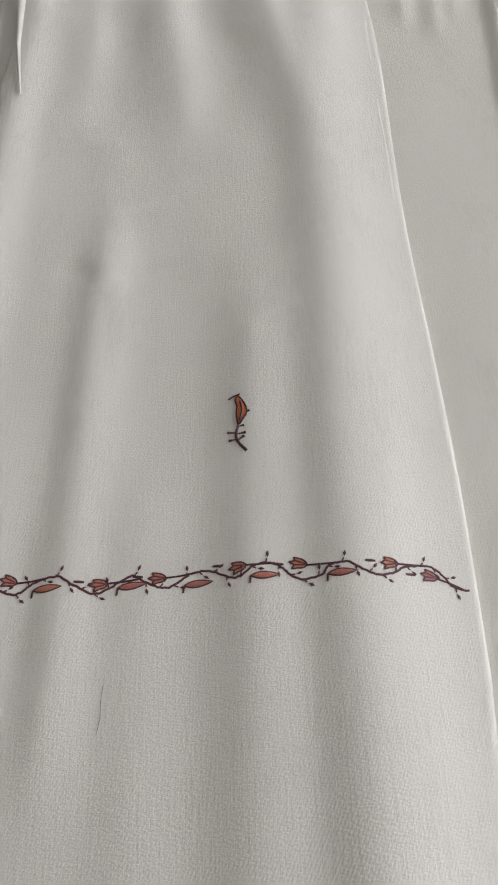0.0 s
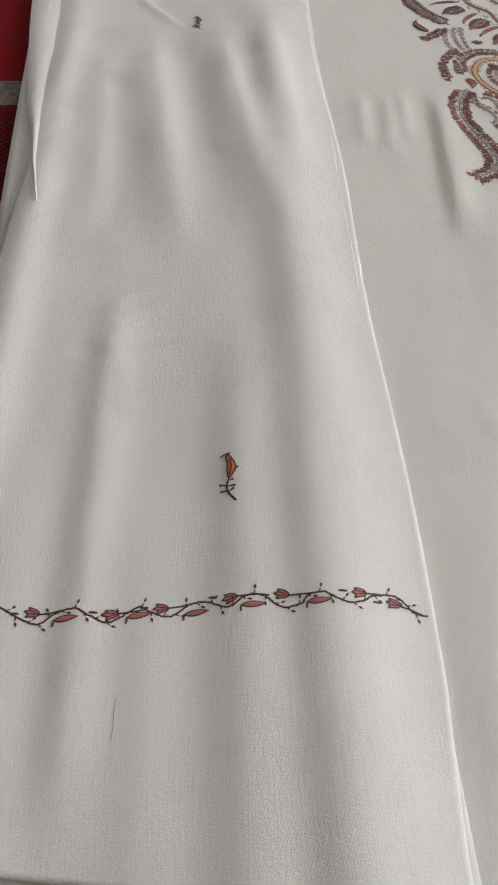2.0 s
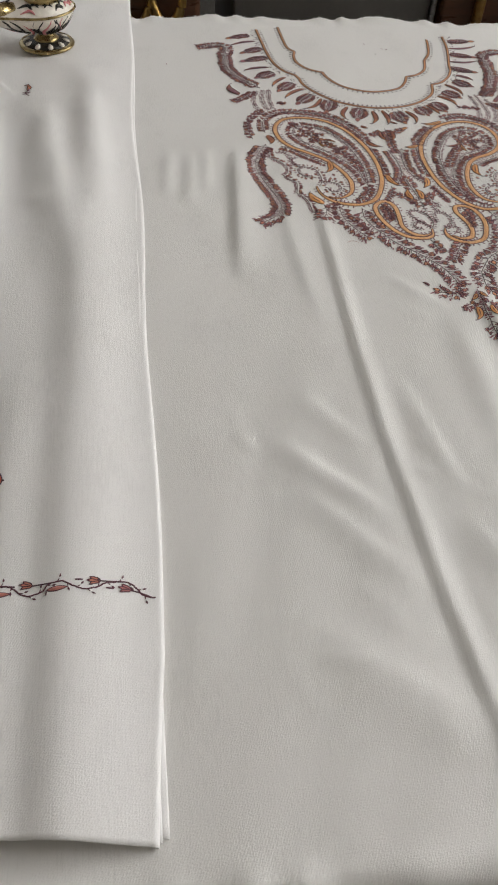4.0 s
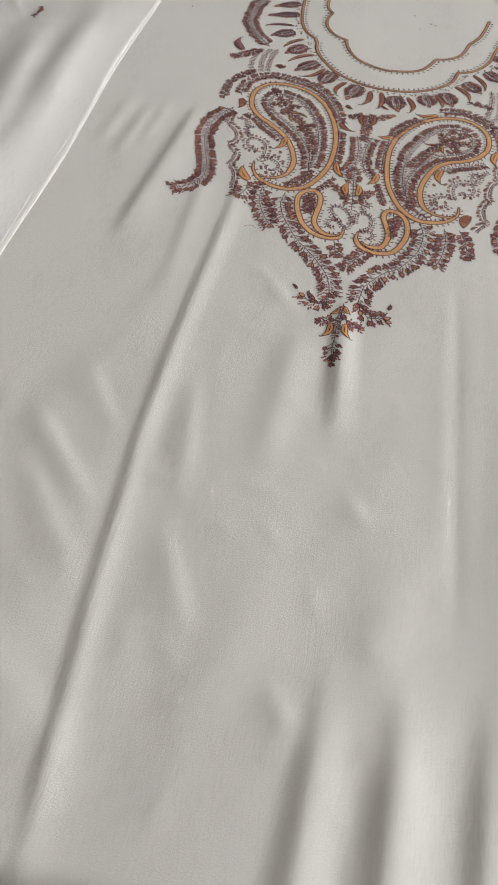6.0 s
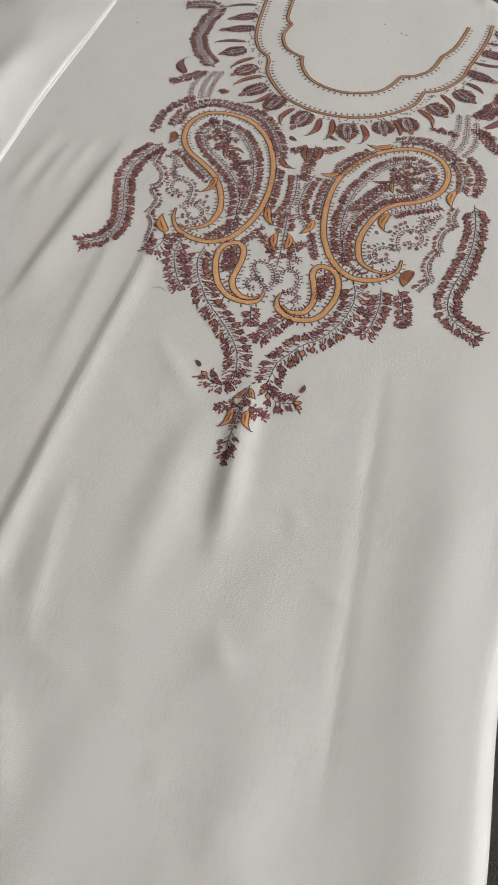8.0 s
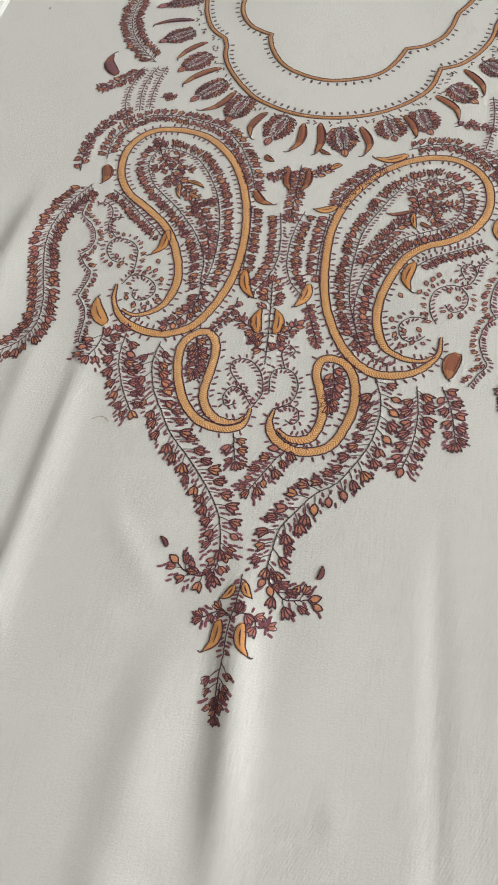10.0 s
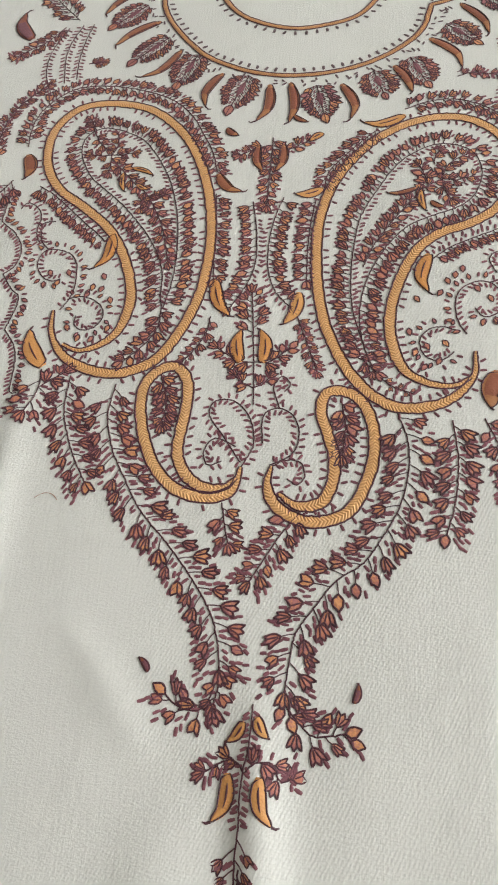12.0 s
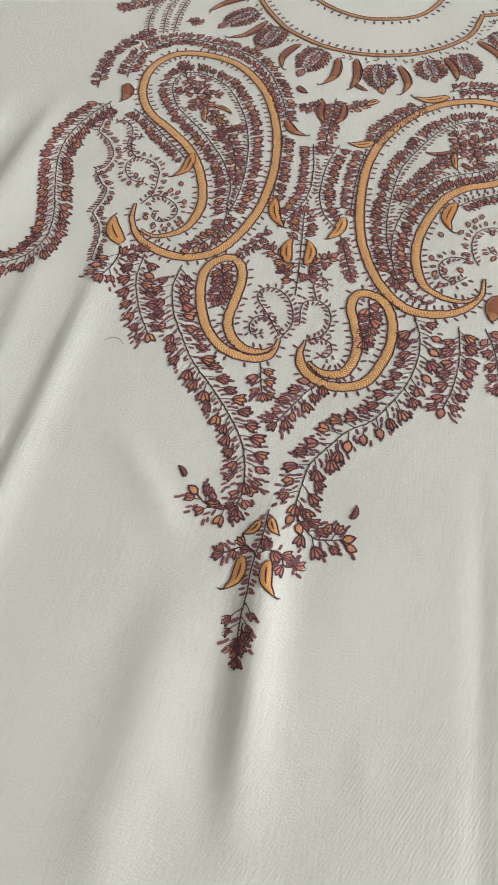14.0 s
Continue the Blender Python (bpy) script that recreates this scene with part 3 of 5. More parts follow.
def bud_object(p, a, size, parent):
    """A bud of its own, laid on the slope of the cloth."""
    x, y = p[0] / 1000, p[1] / 1000
    b = new("bud", BUDS[PICK.choice(4, p=[0.4, 0.22, 0.26, 0.12])])
    up = slope(x, y)
    along = Vector((math.cos(a), math.sin(a), 0))
    along = (along - up * along.dot(up)).normalized()
    m = Matrix((along, up.cross(along), up)).transposed().to_4x4()
    m.translation = (x, y, float(cloth_height(x, y)))
    b.matrix_basis = m @ Matrix.Scale(size / 4.2, 4)
    b.parent = parent


def polar(a, r=1.0):
    return r * np.array([math.cos(a), math.sin(a)])


def spray(points, half, spacing, bud, side=0, lean=0.95, tip=True, ticks=1.0):
    """A maroon stem with tulip buds in turn on both sides (or on one) and short mauve ticks between them."""
    line = smooth_line(points, 0.7)
    st = Stitches()
    st.strip(wobble(line, 0.08), 0.5, 0.28)
    run = np.r_[0, np.cumsum(np.linalg.norm(np.diff(line, axis=0), axis=1))]
    t = np.gradient(line, axis=0)
    buds = []

    def at(s):
        i = int(np.clip(np.searchsorted(run, s), 0, len(line) - 1))
        return line[i], math.atan2(t[i, 1], t[i, 0])

    for sign in ((-1, 1) if side == 0 else (side,)):
        s = spacing * (0.35 if sign > 0 else 0.85) if side == 0 else spacing * 0.4
        while s < run[-1]:
            foot, ahead = at(s)
            fade = 0.8 + 0.2 * min(1, (run[-1] - s) / (2 * half))
            a = ahead + sign * PICK.uniform(lean - 0.12, lean + 0.16)
            reach = max(half - bud * 0.95, 0.5) * fade * PICK.uniform(0.88, 1.12) / max(math.sin(lean), 0.5)
            top = foot + polar(a, reach)
            st.strip([foot, (foot + top) / 2 + polar(a + 1.57, 0.15 * sign), top], 0.36, 0.22)
            buds.append((top, a - sign * PICK.uniform(-0.1, 0.3), 1.03 * bud * fade * PICK.uniform(0.88, 1.12)))
            # ticks in the gap before the next bud, across the stem's way
            for r, way in [(r, way) for r in np.arange(0.28, 1.1, 0.25 if half > 6 else 0.34) for way in ((0.28, 0.68) if spacing > 5 else (0.48,))]:
                if PICK.rand() < 0.8 * ticks:
                    gap, ahead2 = at(s + spacing * PICK.uniform(way - 0.1, way + 0.12))
                    b = ahead2 + sign * PICK.uniform(lean - 0.05, lean + 0.25)
                    st.dash(gap + polar(b, r * half), b + PICK.normal(0, 0.22), PICK.uniform(1.9, 2.6), PICK.uniform(0.95, 1.3), 2)
            s += spacing
    if side:
        for s in np.arange(1.5, run[-1], 2.3):
            p, ahead = at(s)
            if PICK.rand() < ticks:
                a = ahead - side * PICK.uniform(0.9, 1.3)
                st.dash(p + polar(a, PICK.uniform(1.4, 2.4)), a, PICK.uniform(1.7, 2.4), 1.05, 2)
    if tip:
        p, ahead = at(run[-1])
        buds.append((p, ahead, bud))
    ob = sewn("leaf_spray", st, [MAROON, PETAL, PLUM], FABRIC, "maroon stem with rust and mauve embroidered buds")
    for p, a, size in buds:
        bud_object(p, a, size, ob)


def tendril(points, spacing, petals=0, size=2.9, gap=1.5):
    """A thin curl with short ticks along it, and on one side a row of small pointed petals."""
    line = smooth_line(points, 0.8)
    st = Stitches()
    st.strip(wobble(line, 0.07), 0.5, 0.28)
    t = np.gradient(line, axis=0)
    step = max(2, int(round(spacing / 0.8 * 0.62)))
    for n, i in enumerate(range(2, len(line) - 1, step)):
        ahead = math.atan2(t[i, 1], t[i, 0])
        for sign in (-1, 1):
            a = ahead + sign * PICK.uniform(0.9, 1.4)
            if sign == petals:
                if n % 2 == 0:
                    o = petal_shape(size, size * 0.52, line[i] + polar(a, gap), a + PICK.normal(0, 0.2), 3)
                    st.fill(o, 0.1, 2)
                    st.strip([*o, o[0]], 0.42, 0.14, 0, 0.00024)
                else:
                    st.dash(line[i] + polar(a, gap + PICK.uniform(0.4, 2.2)), a, 2.1, 1.05, 1)
            else:
                st.dash(line[i] + polar(a, PICK.uniform(1.3, 2.1)), a, 2.1, 1.0, 1)
    sewn("tendril", st, [MAROON, PLUM, PETAL], FABRIC)


def petals(places, size):
    """Loose pointed petals, each turned its own way."""
    st = Stitches()
    for x, y in places:
        a = PICK.uniform(-2.2, -0.8)
        o = petal_shape(size, size * 0.6, np.array((x, y)) - polar(a, size / 2), a, 3)
        st.fill(o, 0.1, 1)
        st.strip([*o, o[0]], 0.45, 0.14, 0, 0.00024)
    tagged(sewn("loose_petals", st, [MAROON, PETAL], FABRIC, "small outlined petals in rust thread"), kind="stuff")


def almond(a, b, width, gold, hook=0.5):
    """A leaf that swells near its foot and runs out in a hooked tail; a negative width hooks it the other way.
    Gold ones have a slit vein, the others a dark core in an amber rim."""
    bend, width = math.copysign(1, width), abs(width)
    a, b = np.array(a), np.array(b)
    d = b - a
    length = float(np.hypot(*d))
    n = np.array([-d[1], d[0]]) / length
    st = Stitches()

    def spine(s):
        return a + s * d + n * bend * length * (hook * 1.1 * max(0, s - 0.66) ** 1.6 - 0.06 * math.sin(math.pi * min(1, s * 1.1)))

    def wide(s):
        return width / 2 * (math.sin(math.pi * min(1, 0.05 + 0.95 * s) ** 0.92) ** 0.6 * (1 - 0.12 * s) + 0.02)

    ss = np.linspace(0, 1, 11)
    left = [spine(s) + n * wide(s) for s in ss]
    right = [spine(s) - n * wide(s) for s in ss[::-1][1:-1]]
    o = left + right
    st.strip(np.array([spine(s) for s in ss]), [2 * wide(s) for s in ss], 0.32, 1)
    if gold < 0.55:
        st.strip(np.array([spine(s) for s in ss[1:8]]), [1.4 * wide(s) for s in ss[1:8]], 0.2, 2, 0.0003)
        st.strip(np.array([spine(s) + n * 0.7 * wide(s) for s in ss[1:8]]), 0.3, 0.3, 0, 0.0003)
    else:
        st.strip(np.array([spine(s) for s in ss[2:8]]), [0.3, 0.7, 0.8, 0.7, 0.5, 0.3], 0.3, 0, 0.00035)
    st.strip(smooth_line([*o, o[0]], 0.6), 0.52, 0.3, 0, 0.0002)
    e = spine(1.0)
    st.strip([e, e + 0.05 * d + n * bend * 0.10 * length, e + 0.03 * d + n * bend * 0.2 * length * hook], [0.8, 0.7, 0.3], 0.3, 0)
    sewn("almond_leaf", st, [MAROON, SATIN if gold >= 0.55 else (BRONZE if gold > 0.2 else RUST), RUST if gold > 0.2 else PLUM], FABRIC)


def tree_leaf(a, b, half):
    """A feathered leaf that points away from the neckline: a dark core, small buds along its rim and a pointed tip."""
    a, b = np.array(a), np.array(b)
    d = b - a
    ang, length = math.atan2(d[1], d[0]), float(np.hypot(*d))
    st = Stitches()
    st.strip([a, a + 0.5 * d, b], 0.55, 0.3)
    st.fill(petal_shape(length * 0.5, half * 0.34, a + 0.16 * d, ang, 5), 0.12, 2, 0.0002)
    for s in np.arange(0.02, 0.86, 2.5 / length):
        wide = half * (math.sin(math.pi * min(1.0, (0.16 + 0.84 * s) ** 0.8)) ** 0.8) * 0.98
        for sign in (-1, 1):
            p = a + s * d + polar(ang + sign * 1.35, wide * 0.5)
            st.strip([a + max(0, s - 0.1) * d, p], 0.32, 0.2)
            bud_into(st, p, ang + sign * PICK.uniform(0.55, 0.95), PICK.uniform(0.66, 0.76) * max(wide, 2.8), 1, 0, PICK.randint(3))
            st.dash(a + s * d + polar(ang + sign * 1.2, wide * PICK.uniform(0.2, 0.35)), ang + sign * 0.6, 1.6, 0.8, 2)
    bud_into(st, b - 0.16 * d, ang, 0.3 * length, 1, 0, 3)
    st.strip([b, b + 0.06 * d, b + 0.13 * d], [0.7, 0.6, 0.3], 0.25)
    sewn("feather_leaf", st, [MAROON, PETAL, PLUM], FABRIC)


# gold chain-stitch paisleys
paisley("large_paisley", [(-84.3, -162.4), (-83.0, -172.5), (-76.4, -182.7), (-64.5, -188.6), (-52.7, -188.9), (-41.6, -182.6), (-33.4, -167.1), (-28.9, -149.4), (-28.1, -126.1), (-32.0, -100.9), (-40.9, -77.2), (-53.1, -60.9), (-66.2, -52.2), (-82.5, -49.4), (-95.2, -53.2), (-103.2, -66.4), (-102.7, -84.5), (-94.9, -99.9), (-81.4, -111.2), (-69.8, -122.1), (-61.6, -135.6), (-56.5, -150.0), (-55.6, -161.1), (-58.4, -171.8), (-64.7, -178.0), (-71.5, -180.0), (-77.9, -177.6)], 4.0)
paisley("large_paisley", [(69.1, -177.5), (67.7, -188.1), (59.1, -197.3), (46.5, -200.5), (36.7, -197.6), (27.1, -187.9), (20.2, -174.6), (15.5, -159.2), (13.1, -137.1), (13.8, -116.3), (19.0, -97.2), (29.3, -80.4), (41.4, -69.2), (56.0, -62.8), (70.5, -62.9), (82.0, -70.6), (88.1, -83.5), (87.3, -99.8), (80.3, -112.3), (69.9, -120.0), (58.7, -124.6), (49.7, -133.5), (43.5, -147.7), (40.4, -161.2), (40.8, -174.0), (44.7, -184.9), (52.5, -190.5), (61.3, -191.4), (66.7, -188.2)], 4.0)
paisley("small_paisley", [(-8.2, -224.2), (-10.3, -232.3), (-18.1, -235.5), (-28.5, -233.1), (-36.6, -225.5), (-41.8, -214.8), (-44.7, -203.5), (-44.5, -194.0), (-40.2, -187.8), (-34.1, -186.3), (-29.6, -192.3), (-28.9, -202.9), (-29.7, -212.1), (-29.6, -220.9), (-25.7, -228.2), (-19.5, -232.1), (-12.8, -231.4), (-9.5, -228.1)], 3.9)
paisley("small_paisley", [(1.8, -223.4), (0.9, -230.1), (4.0, -237.1), (11.7, -241.7), (20.5, -241.6), (27.7, -237.5), (32.2, -228.7), (34.9, -218.1), (34.4, -207.2), (30.8, -198.3), (24.8, -194.4), (18.9, -195.3), (17.2, -202.3), (19.8, -211.1), (22.0, -218.6), (21.9, -228.1), (18.4, -235.4), (11.1, -236.9), (4.7, -233.0)], 3.9)

# neckline rings
neck_ring("neckline_ring", [[(-69.1, 149.3), (-68.4, 116.5), (-66.6, 97.4), (-61.1, 88.3)], [(-61.1, 88.3), (-63.9, 74.6), (-62.2, 61.3), (-55.7, 49.3), (-47.1, 42.5), (-40.8, 39.5)], [(-41.8, 38.1), (-37.4, 23.5), (-28.4, 9.5), (-15.3, 1.6), (-1.4, -1.9), (12.0, 0.2), (25.4, 5.9), (34.1, 16.9), (39.6, 30.5)], [(39.6, 30.5), (50.2, 33.8), (60.1, 42.9), (64.7, 53.4)], [(66.9, 65.1), (76.4, 82.3), (81.5, 101.4), (84.7, 117.8)]], 2.4, -1)
neck_ring("neckline_ring", [[(-92.7, 143.5), (-91.0, 111.5), (-89.0, 83.0), (-85.3, 60.9), (-78.4, 44.6), (-68.9, 35.2)], [(-66.5, 28.9), (-64.7, 15.8), (-56.9, -0.2), (-42.1, -19.0), (-26.4, -28.6), (-12.8, -33.1), (0.3, -34.2), (15.8, -32.1), (31.2, -26.6), (45.4, -16.9), (55.3, -4.6), (59.8, 12.3)], [(59.8, 12.3), (70.1, 16.8), (80.2, 28.0), (87.3, 42.0), (90.1, 55.5)], [(91.9, 62.0), (97.0, 81.4), (101.3, 102.0), (103.8, 125.7)]], 2.4, 1)

# the pendant below the paisleys: points, half width, spacing, bud size
spray([(-55.0, -193.8), (-55.9, -205.4), (-54.1, -213.7), (-50.8, -222.1), (-46.0, -230.3), (-39.4, -240.8), (-28.1, -252.7), (-18.9, -264.0), (-13.3, -272.5), (-10.3, -280.7), (-8.9, -288.8)], 8.3, 5.8, 4.8)
spray([(42.5, -202.1), (45.7, -212.5), (45.8, -223.7), (42.7, -236.3), (36.2, -248.6), (31.2, -255.3), (23.7, -260.8), (17.7, -269.0), (12.6, -276.9), (11.1, -285.1), (10.1, -293.7)], 8.4, 5.8, 4.8)
spray([(-10.2, -295.1), (-12.2, -299.0), (-15.2, -300.4), (-20.2, -299.3), (-23.8, -296.5)], 6.8, 4.6, 4.8)
spray([(11.3, -298.2), (15.3, -302.3), (18.5, -304.8), (23.0, -304.6), (27.5, -303.6)], 7.0, 4.6, 4.8)
spray([(-72.1, -190.7), (-71.9, -204.5), (-68.4, -215.4), (-64.5, -223.7), (-59.5, -231.8)], 7.6, 6.0, 5)
spray([(60.3, -204.7), (61.5, -218.9), (60.1, -233.2), (56.9, -244.5)], 6.8, 5.6, 4.8)
spray([(70.6, -203.6), (75.0, -215.4), (77.1, -230.3)], 5.4, 5.6, 4.6)
spray([(-13.2, -236.9), (-11.5, -244.8), (-10.1, -250.3)], 5.4, 5.6, 4.4)
spray([(12.1, -238.7), (6.2, -246.8), (1.3, -255.6), (-2.4, -262.2)], 6.2, 5.4, 4.5)
spray([(-83.3, -188.6), (-82.8, -194.5), (-83.4, -199.4), (-86.0, -205.9)], 8.6, 5.6, 5)
spray([(-82.5, -195.9), (-78.7, -192.5), (-74.6, -189.6)], 4.6, 5.6, 4.6)
spray([(0.1, -329.2), (-0.2, -334.1), (-0.1, -339.2), (0.3, -343.6)], 6.2, 4.6, 3.4, lean=0.8)
spray([(-8.9, -288.0), (-8.8, -293.5), (-9.6, -298.1)], 5.6, 4.6, 4.6)
spray([(10.3, -293.0), (11.0, -296.2), (12.2, -300.3)], 5.6, 4.6, 4.6)
spray([(0.9, -338.1), (1.0, -343.8), (1.1, -349.3)], 3.0, 4.4, 3.4, lean=0.6)
spray([(0.6, -315.5), (-2.3, -312.6), (-6.5, -313.5), (-10.4, -316.0)], 3.6, 6.4, 4)
spray([(0.6, -315.5), (3.8, -312.8), (8.3, -313.0), (10.4, -316.8), (13.7, -316.1)], 3.6, 6.4, 4)
tendril([(1.6, -297.8), (1.6, -303.3), (1.2, -309.9), (0.2, -315.5), (-0.1, -322.4), (0.2, -329.6)], 2.8)

# beside and above the paisleys
spray([(-113.1, -76.3), (-113.8, -66.4), (-112.4, -56.2), (-107.4, -47.1), (-100.1, -40.2), (-92.4, -37.8), (-81.6, -38.0), (-70.3, -40.6), (-59.0, -44.9), (-50.3, -50.6), (-42.7, -59.3), (-36.9, -70.2), (-32.0, -80.8), (-29.1, -92.0)], 5.6, 4.3, 4.2, tip=False)
spray([(-28.3, -104.1), (-26.8, -118.3), (-26.0, -133.3), (-25.2, -147.0)], 5.4, 4.4, 4.4, 1, 1.25)
spray([(-13.1, -107.9), (-11.3, -117.8), (-10.1, -128.4), (-10.0, -140.0), (-12.7, -149.9), (-17.7, -159.9)], 6.2, 4.2, 4.4, -1, 1.2)
spray([(-1.0, -105.8), (-3.8, -116.1), (-5.3, -128.3), (-5.0, -141.3), (-1.7, -151.8), (4.0, -158.9)], 6.2, 4.2, 4.4, 1, 1.2)
spray([(35.9, -68.2), (29.2, -75.1), (22.2, -83.6), (16.4, -92.0), (14.9, -101.1)], 5.2, 4.4, 4.2, tip=False)
spray([(11.8, -106.5), (10.3, -118.9), (9.6, -132.3), (9.8, -147.0)], 5.4, 4.4, 4.4, -1, 1.25)
spray([(46.7, -56.9), (56.1, -52.8), (65.9, -51.4), (75.5, -54.0), (84.7, -60.6), (91.6, -68.7)], 5.4, 4.3, 4.2, tip=False)
spray([(88.4, -65.6), (95.7, -75.3), (100.0, -88.1), (99.0, -101.9)], 5.6, 4.3, 4.2, tip=False)
spray([(7.2, -163.2), (9.7, -170.4), (12.1, -177.4), (15.3, -186.7)], 2.6, 4.0, 3.0)
spray([(-24.4, -164.4), (-25.2, -170.7), (-28.6, -178.3), (-33.4, -185.2)], 2.6, 5.0, 3.0)

# left paisley: a bud-edged loop, a flower inside it, and a hanging row under the band
spray([(-42.7, -160.5), (-41.0, -150.8), (-40.5, -139.4), (-41.3, -126.2), (-43.1, -113.8), (-46.0, -102.6), (-49.8, -92.7), (-55.8, -81.7), (-62.1, -73.2), (-68.5, -68.8), (-74.6, -66.2), (-80.5, -65.0), (-85.6, -67.2), (-88.6, -72.0), (-88.8, -78.9), (-86.4, -85.9), (-82.2, -93.5), (-77.8, -98.2), (-72.2, -103.4), (-66.3, -109.2), (-60.4, -116.2), (-55.0, -123.3), (-50.7, -130.2), (-47.2, -137.2), (-44.9, -145.3), (-44.4, -153.7), (-43.2, -160.5)], 6.6, 3.6, 4.5, -1, 1.2, False)
spray([(-43.2, -160.5), (-43.2, -167.7), (-45.2, -173.7), (-48.4, -178.2), (-54.2, -184.4)], 4.8, 4.4, 4.4)
spray([(-74.1, -84.1), (-68.6, -91.0), (-62.2, -98.4), (-57.3, -103.3), (-53.1, -110.7), (-49.3, -118.6), (-46.4, -127.7), (-43.7, -138.9)], 3.6, 5.0, 4.2)
spray([(-58.1, -103.3), (-58.4, -107.6), (-58.6, -110.8)], 3.6, 4.2, 4)
spray([(-54.5, -107.5), (-51.0, -105.3), (-49.2, -103.9)], 2.6, 4.2, 3.8)
spray([(-75.3, -81.3), (-79.1, -81.7), (-83.7, -81.3)], 3.0, 4.4, 3.6)
spray([(-75.3, -81.3), (-70.3, -81.3), (-66.1, -80.3)], 3.4, 4.4, 3.8)
spray([(-75.3, -81.3), (-74.8, -85.9), (-74.8, -91.4)], 3.6, 4.4, 3.8)
spray([(-75.3, -81.3), (-73.4, -76.0), (-74.3, -68.0)], 3.0, 5.0, 3.4, tip=False)
spray([(-84.7, -68.0), (-81.5, -73.8), (-77.7, -78.1)], 3.2, 4.4, 3.6)
spray([(-84.7, -68.0), (-86.5, -62.4), (-87.8, -59.7)], 3.6, 3.6, 3.6)
spray([(-102.8, -99.1), (-96.1, -103.7), (-89.1, -110.2), (-81.8, -117.4), (-75.4, -123.3), (-70.1, -128.7)], 5.8, 3.4, 4.2, -1, 1.25, False)

# right paisley
spray([(33.0, -182.3), (30.9, -174.9), (28.7, -167.4), (26.9, -159.6), (26.1, -148.9), (26.3, -137.7), (27.4, -126.2), (29.1, -116.6), (32.4, -108.6), (36.5, -100.4), (41.1, -92.1), (45.8, -85.9), (51.1, -81.6), (57.3, -78.3), (63.6, -77.7), (70.5, -80.1), (74.9, -85.8), (76.0, -93.7), (74.2, -101.9), (70.9, -107.6), (65.6, -111.9), (60.0, -114.3), (53.9, -117.1), (47.6, -120.6), (42.3, -126.2), (37.6, -133.5), (33.5, -141.9), (30.6, -151.6), (29.5, -160.9), (30.0, -169.9), (31.8, -177.9), (34.2, -184.2)], 6.6, 3.7, 4.5, 1, 1.2, False)
spray([(28.5, -179.9), (31.6, -182.3), (35.5, -186.5)], 4.0, 4.4, 4.2)
spray([(30.5, -140.6), (33.5, -132.0), (38.3, -123.3), (44.1, -114.3), (50.6, -105.1)], 4.6, 4.4, 4.2)
spray([(50.6, -105.1), (54.8, -100.7), (60.6, -96.9)], 3.4, 5.0, 3.6)
spray([(55.2, -100.1), (54.0, -94.9), (52.3, -89.7)], 3.8, 4.0, 4.2)
spray([(60.6, -96.9), (66.7, -97.5), (73.6, -94.9)], 3.4, 5.0, 3.6, tip=False)
spray([(60.6, -96.9), (62.4, -91.0), (66.3, -86.4), (71.5, -83.1)], 3.6, 4.6, 3.8)
spray([(60.6, -96.9), (61.1, -102.0), (63.6, -107.6)], 4.2, 4.4, 3.8)
spray([(57.9, -89.1), (58.5, -84.1), (60.0, -81.7)], 3.2, 4.0, 3.6)
spray([(55.5, -137.0), (62.6, -131.3), (70.3, -127.3), (79.2, -123.1), (86.6, -119.5)], 5.2, 3.6, 4.2, -1, 1.25, False)
spray([(36.7, -188.4), (41.0, -192.1), (48.0, -194.7)], 1.8, 5.0, 2.0, tip=False)

# small paisleys' cores and the little tree between them
spray([(-39.4, -189.5), (-36.1, -199.7), (-36.6, -208.9)], 4, 3.6, 4.6)
spray([(23.9, -198.1), (25.5, -207.6), (24.6, -218.5)], 4, 3.8, 4.8)
tendril([(-8.3, -170.3), (-6.9, -185.4), (-5.8, -200.9)], 7)
spray([(-7.9, -172.9), (-9.0, -162.5), (-10.0, -153.1)], 6.2, 4.6, 4.4)
spray([(-7.0, -183.4), (-12.9, -182.7), (-20.3, -177.9)], 4.4, 4.6, 4.2)
spray([(-7.0, -183.4), (-1.1, -182.8), (5.2, -177.1)], 4.4, 4.6, 4.2)
spray([(-6.4, -193.8), (-10.7, -191.6), (-12.9, -189.3)], 2.4, 5, 3.6, tip=True)
spray([(-6.4, -193.8), (-3.1, -192.1), (-1.2, -189.6)], 2.4, 5, 3.6, tip=True)
spray([(-7.3, -72.5), (-7.4, -85.5), (-7.5, -97.2), (-7.5, -110.0)], 4.6, 4.6, 4.2)
spray([(-7.0, -77.0), (-1.0, -79.3), (7.3, -74.4)], 3.6, 4.6, 4)
spray([(-8.0, -77.0), (-14.4, -78.9), (-20.3, -82.4)], 3.6, 4.6, 4)

# tails and shoulders
spray([(-115.3, -95.5), (-123.3, -110.0), (-127.8, -126.2), (-127.4, -141.4), (-123.2, -157.9), (-118.0, -174.4), (-116.3, -189.9), (-121.3, -200.8), (-131.8, -209.1)], 8.0, 3.9, 5.0, 0, 0.85)
spray([(108.8, -113.6), (111.0, -131.3), (110.8, -153.3), (107.5, -175.2), (102.0, -196.6), (101.2, -211.1), (106.0, -221.5), (119.2, -230.4)], 8.2, 4.2, 5.0, 0, 0.85)
spray([(-106.1, 9.7), (-122.3, 29.5), (-131.3, 49.8), (-132.2, 76.6), (-129.4, 98.4), (-139.5, 105.1), (-154.1, 101.9)], 7.6, 3.5, 4.6, 0, 0.85)
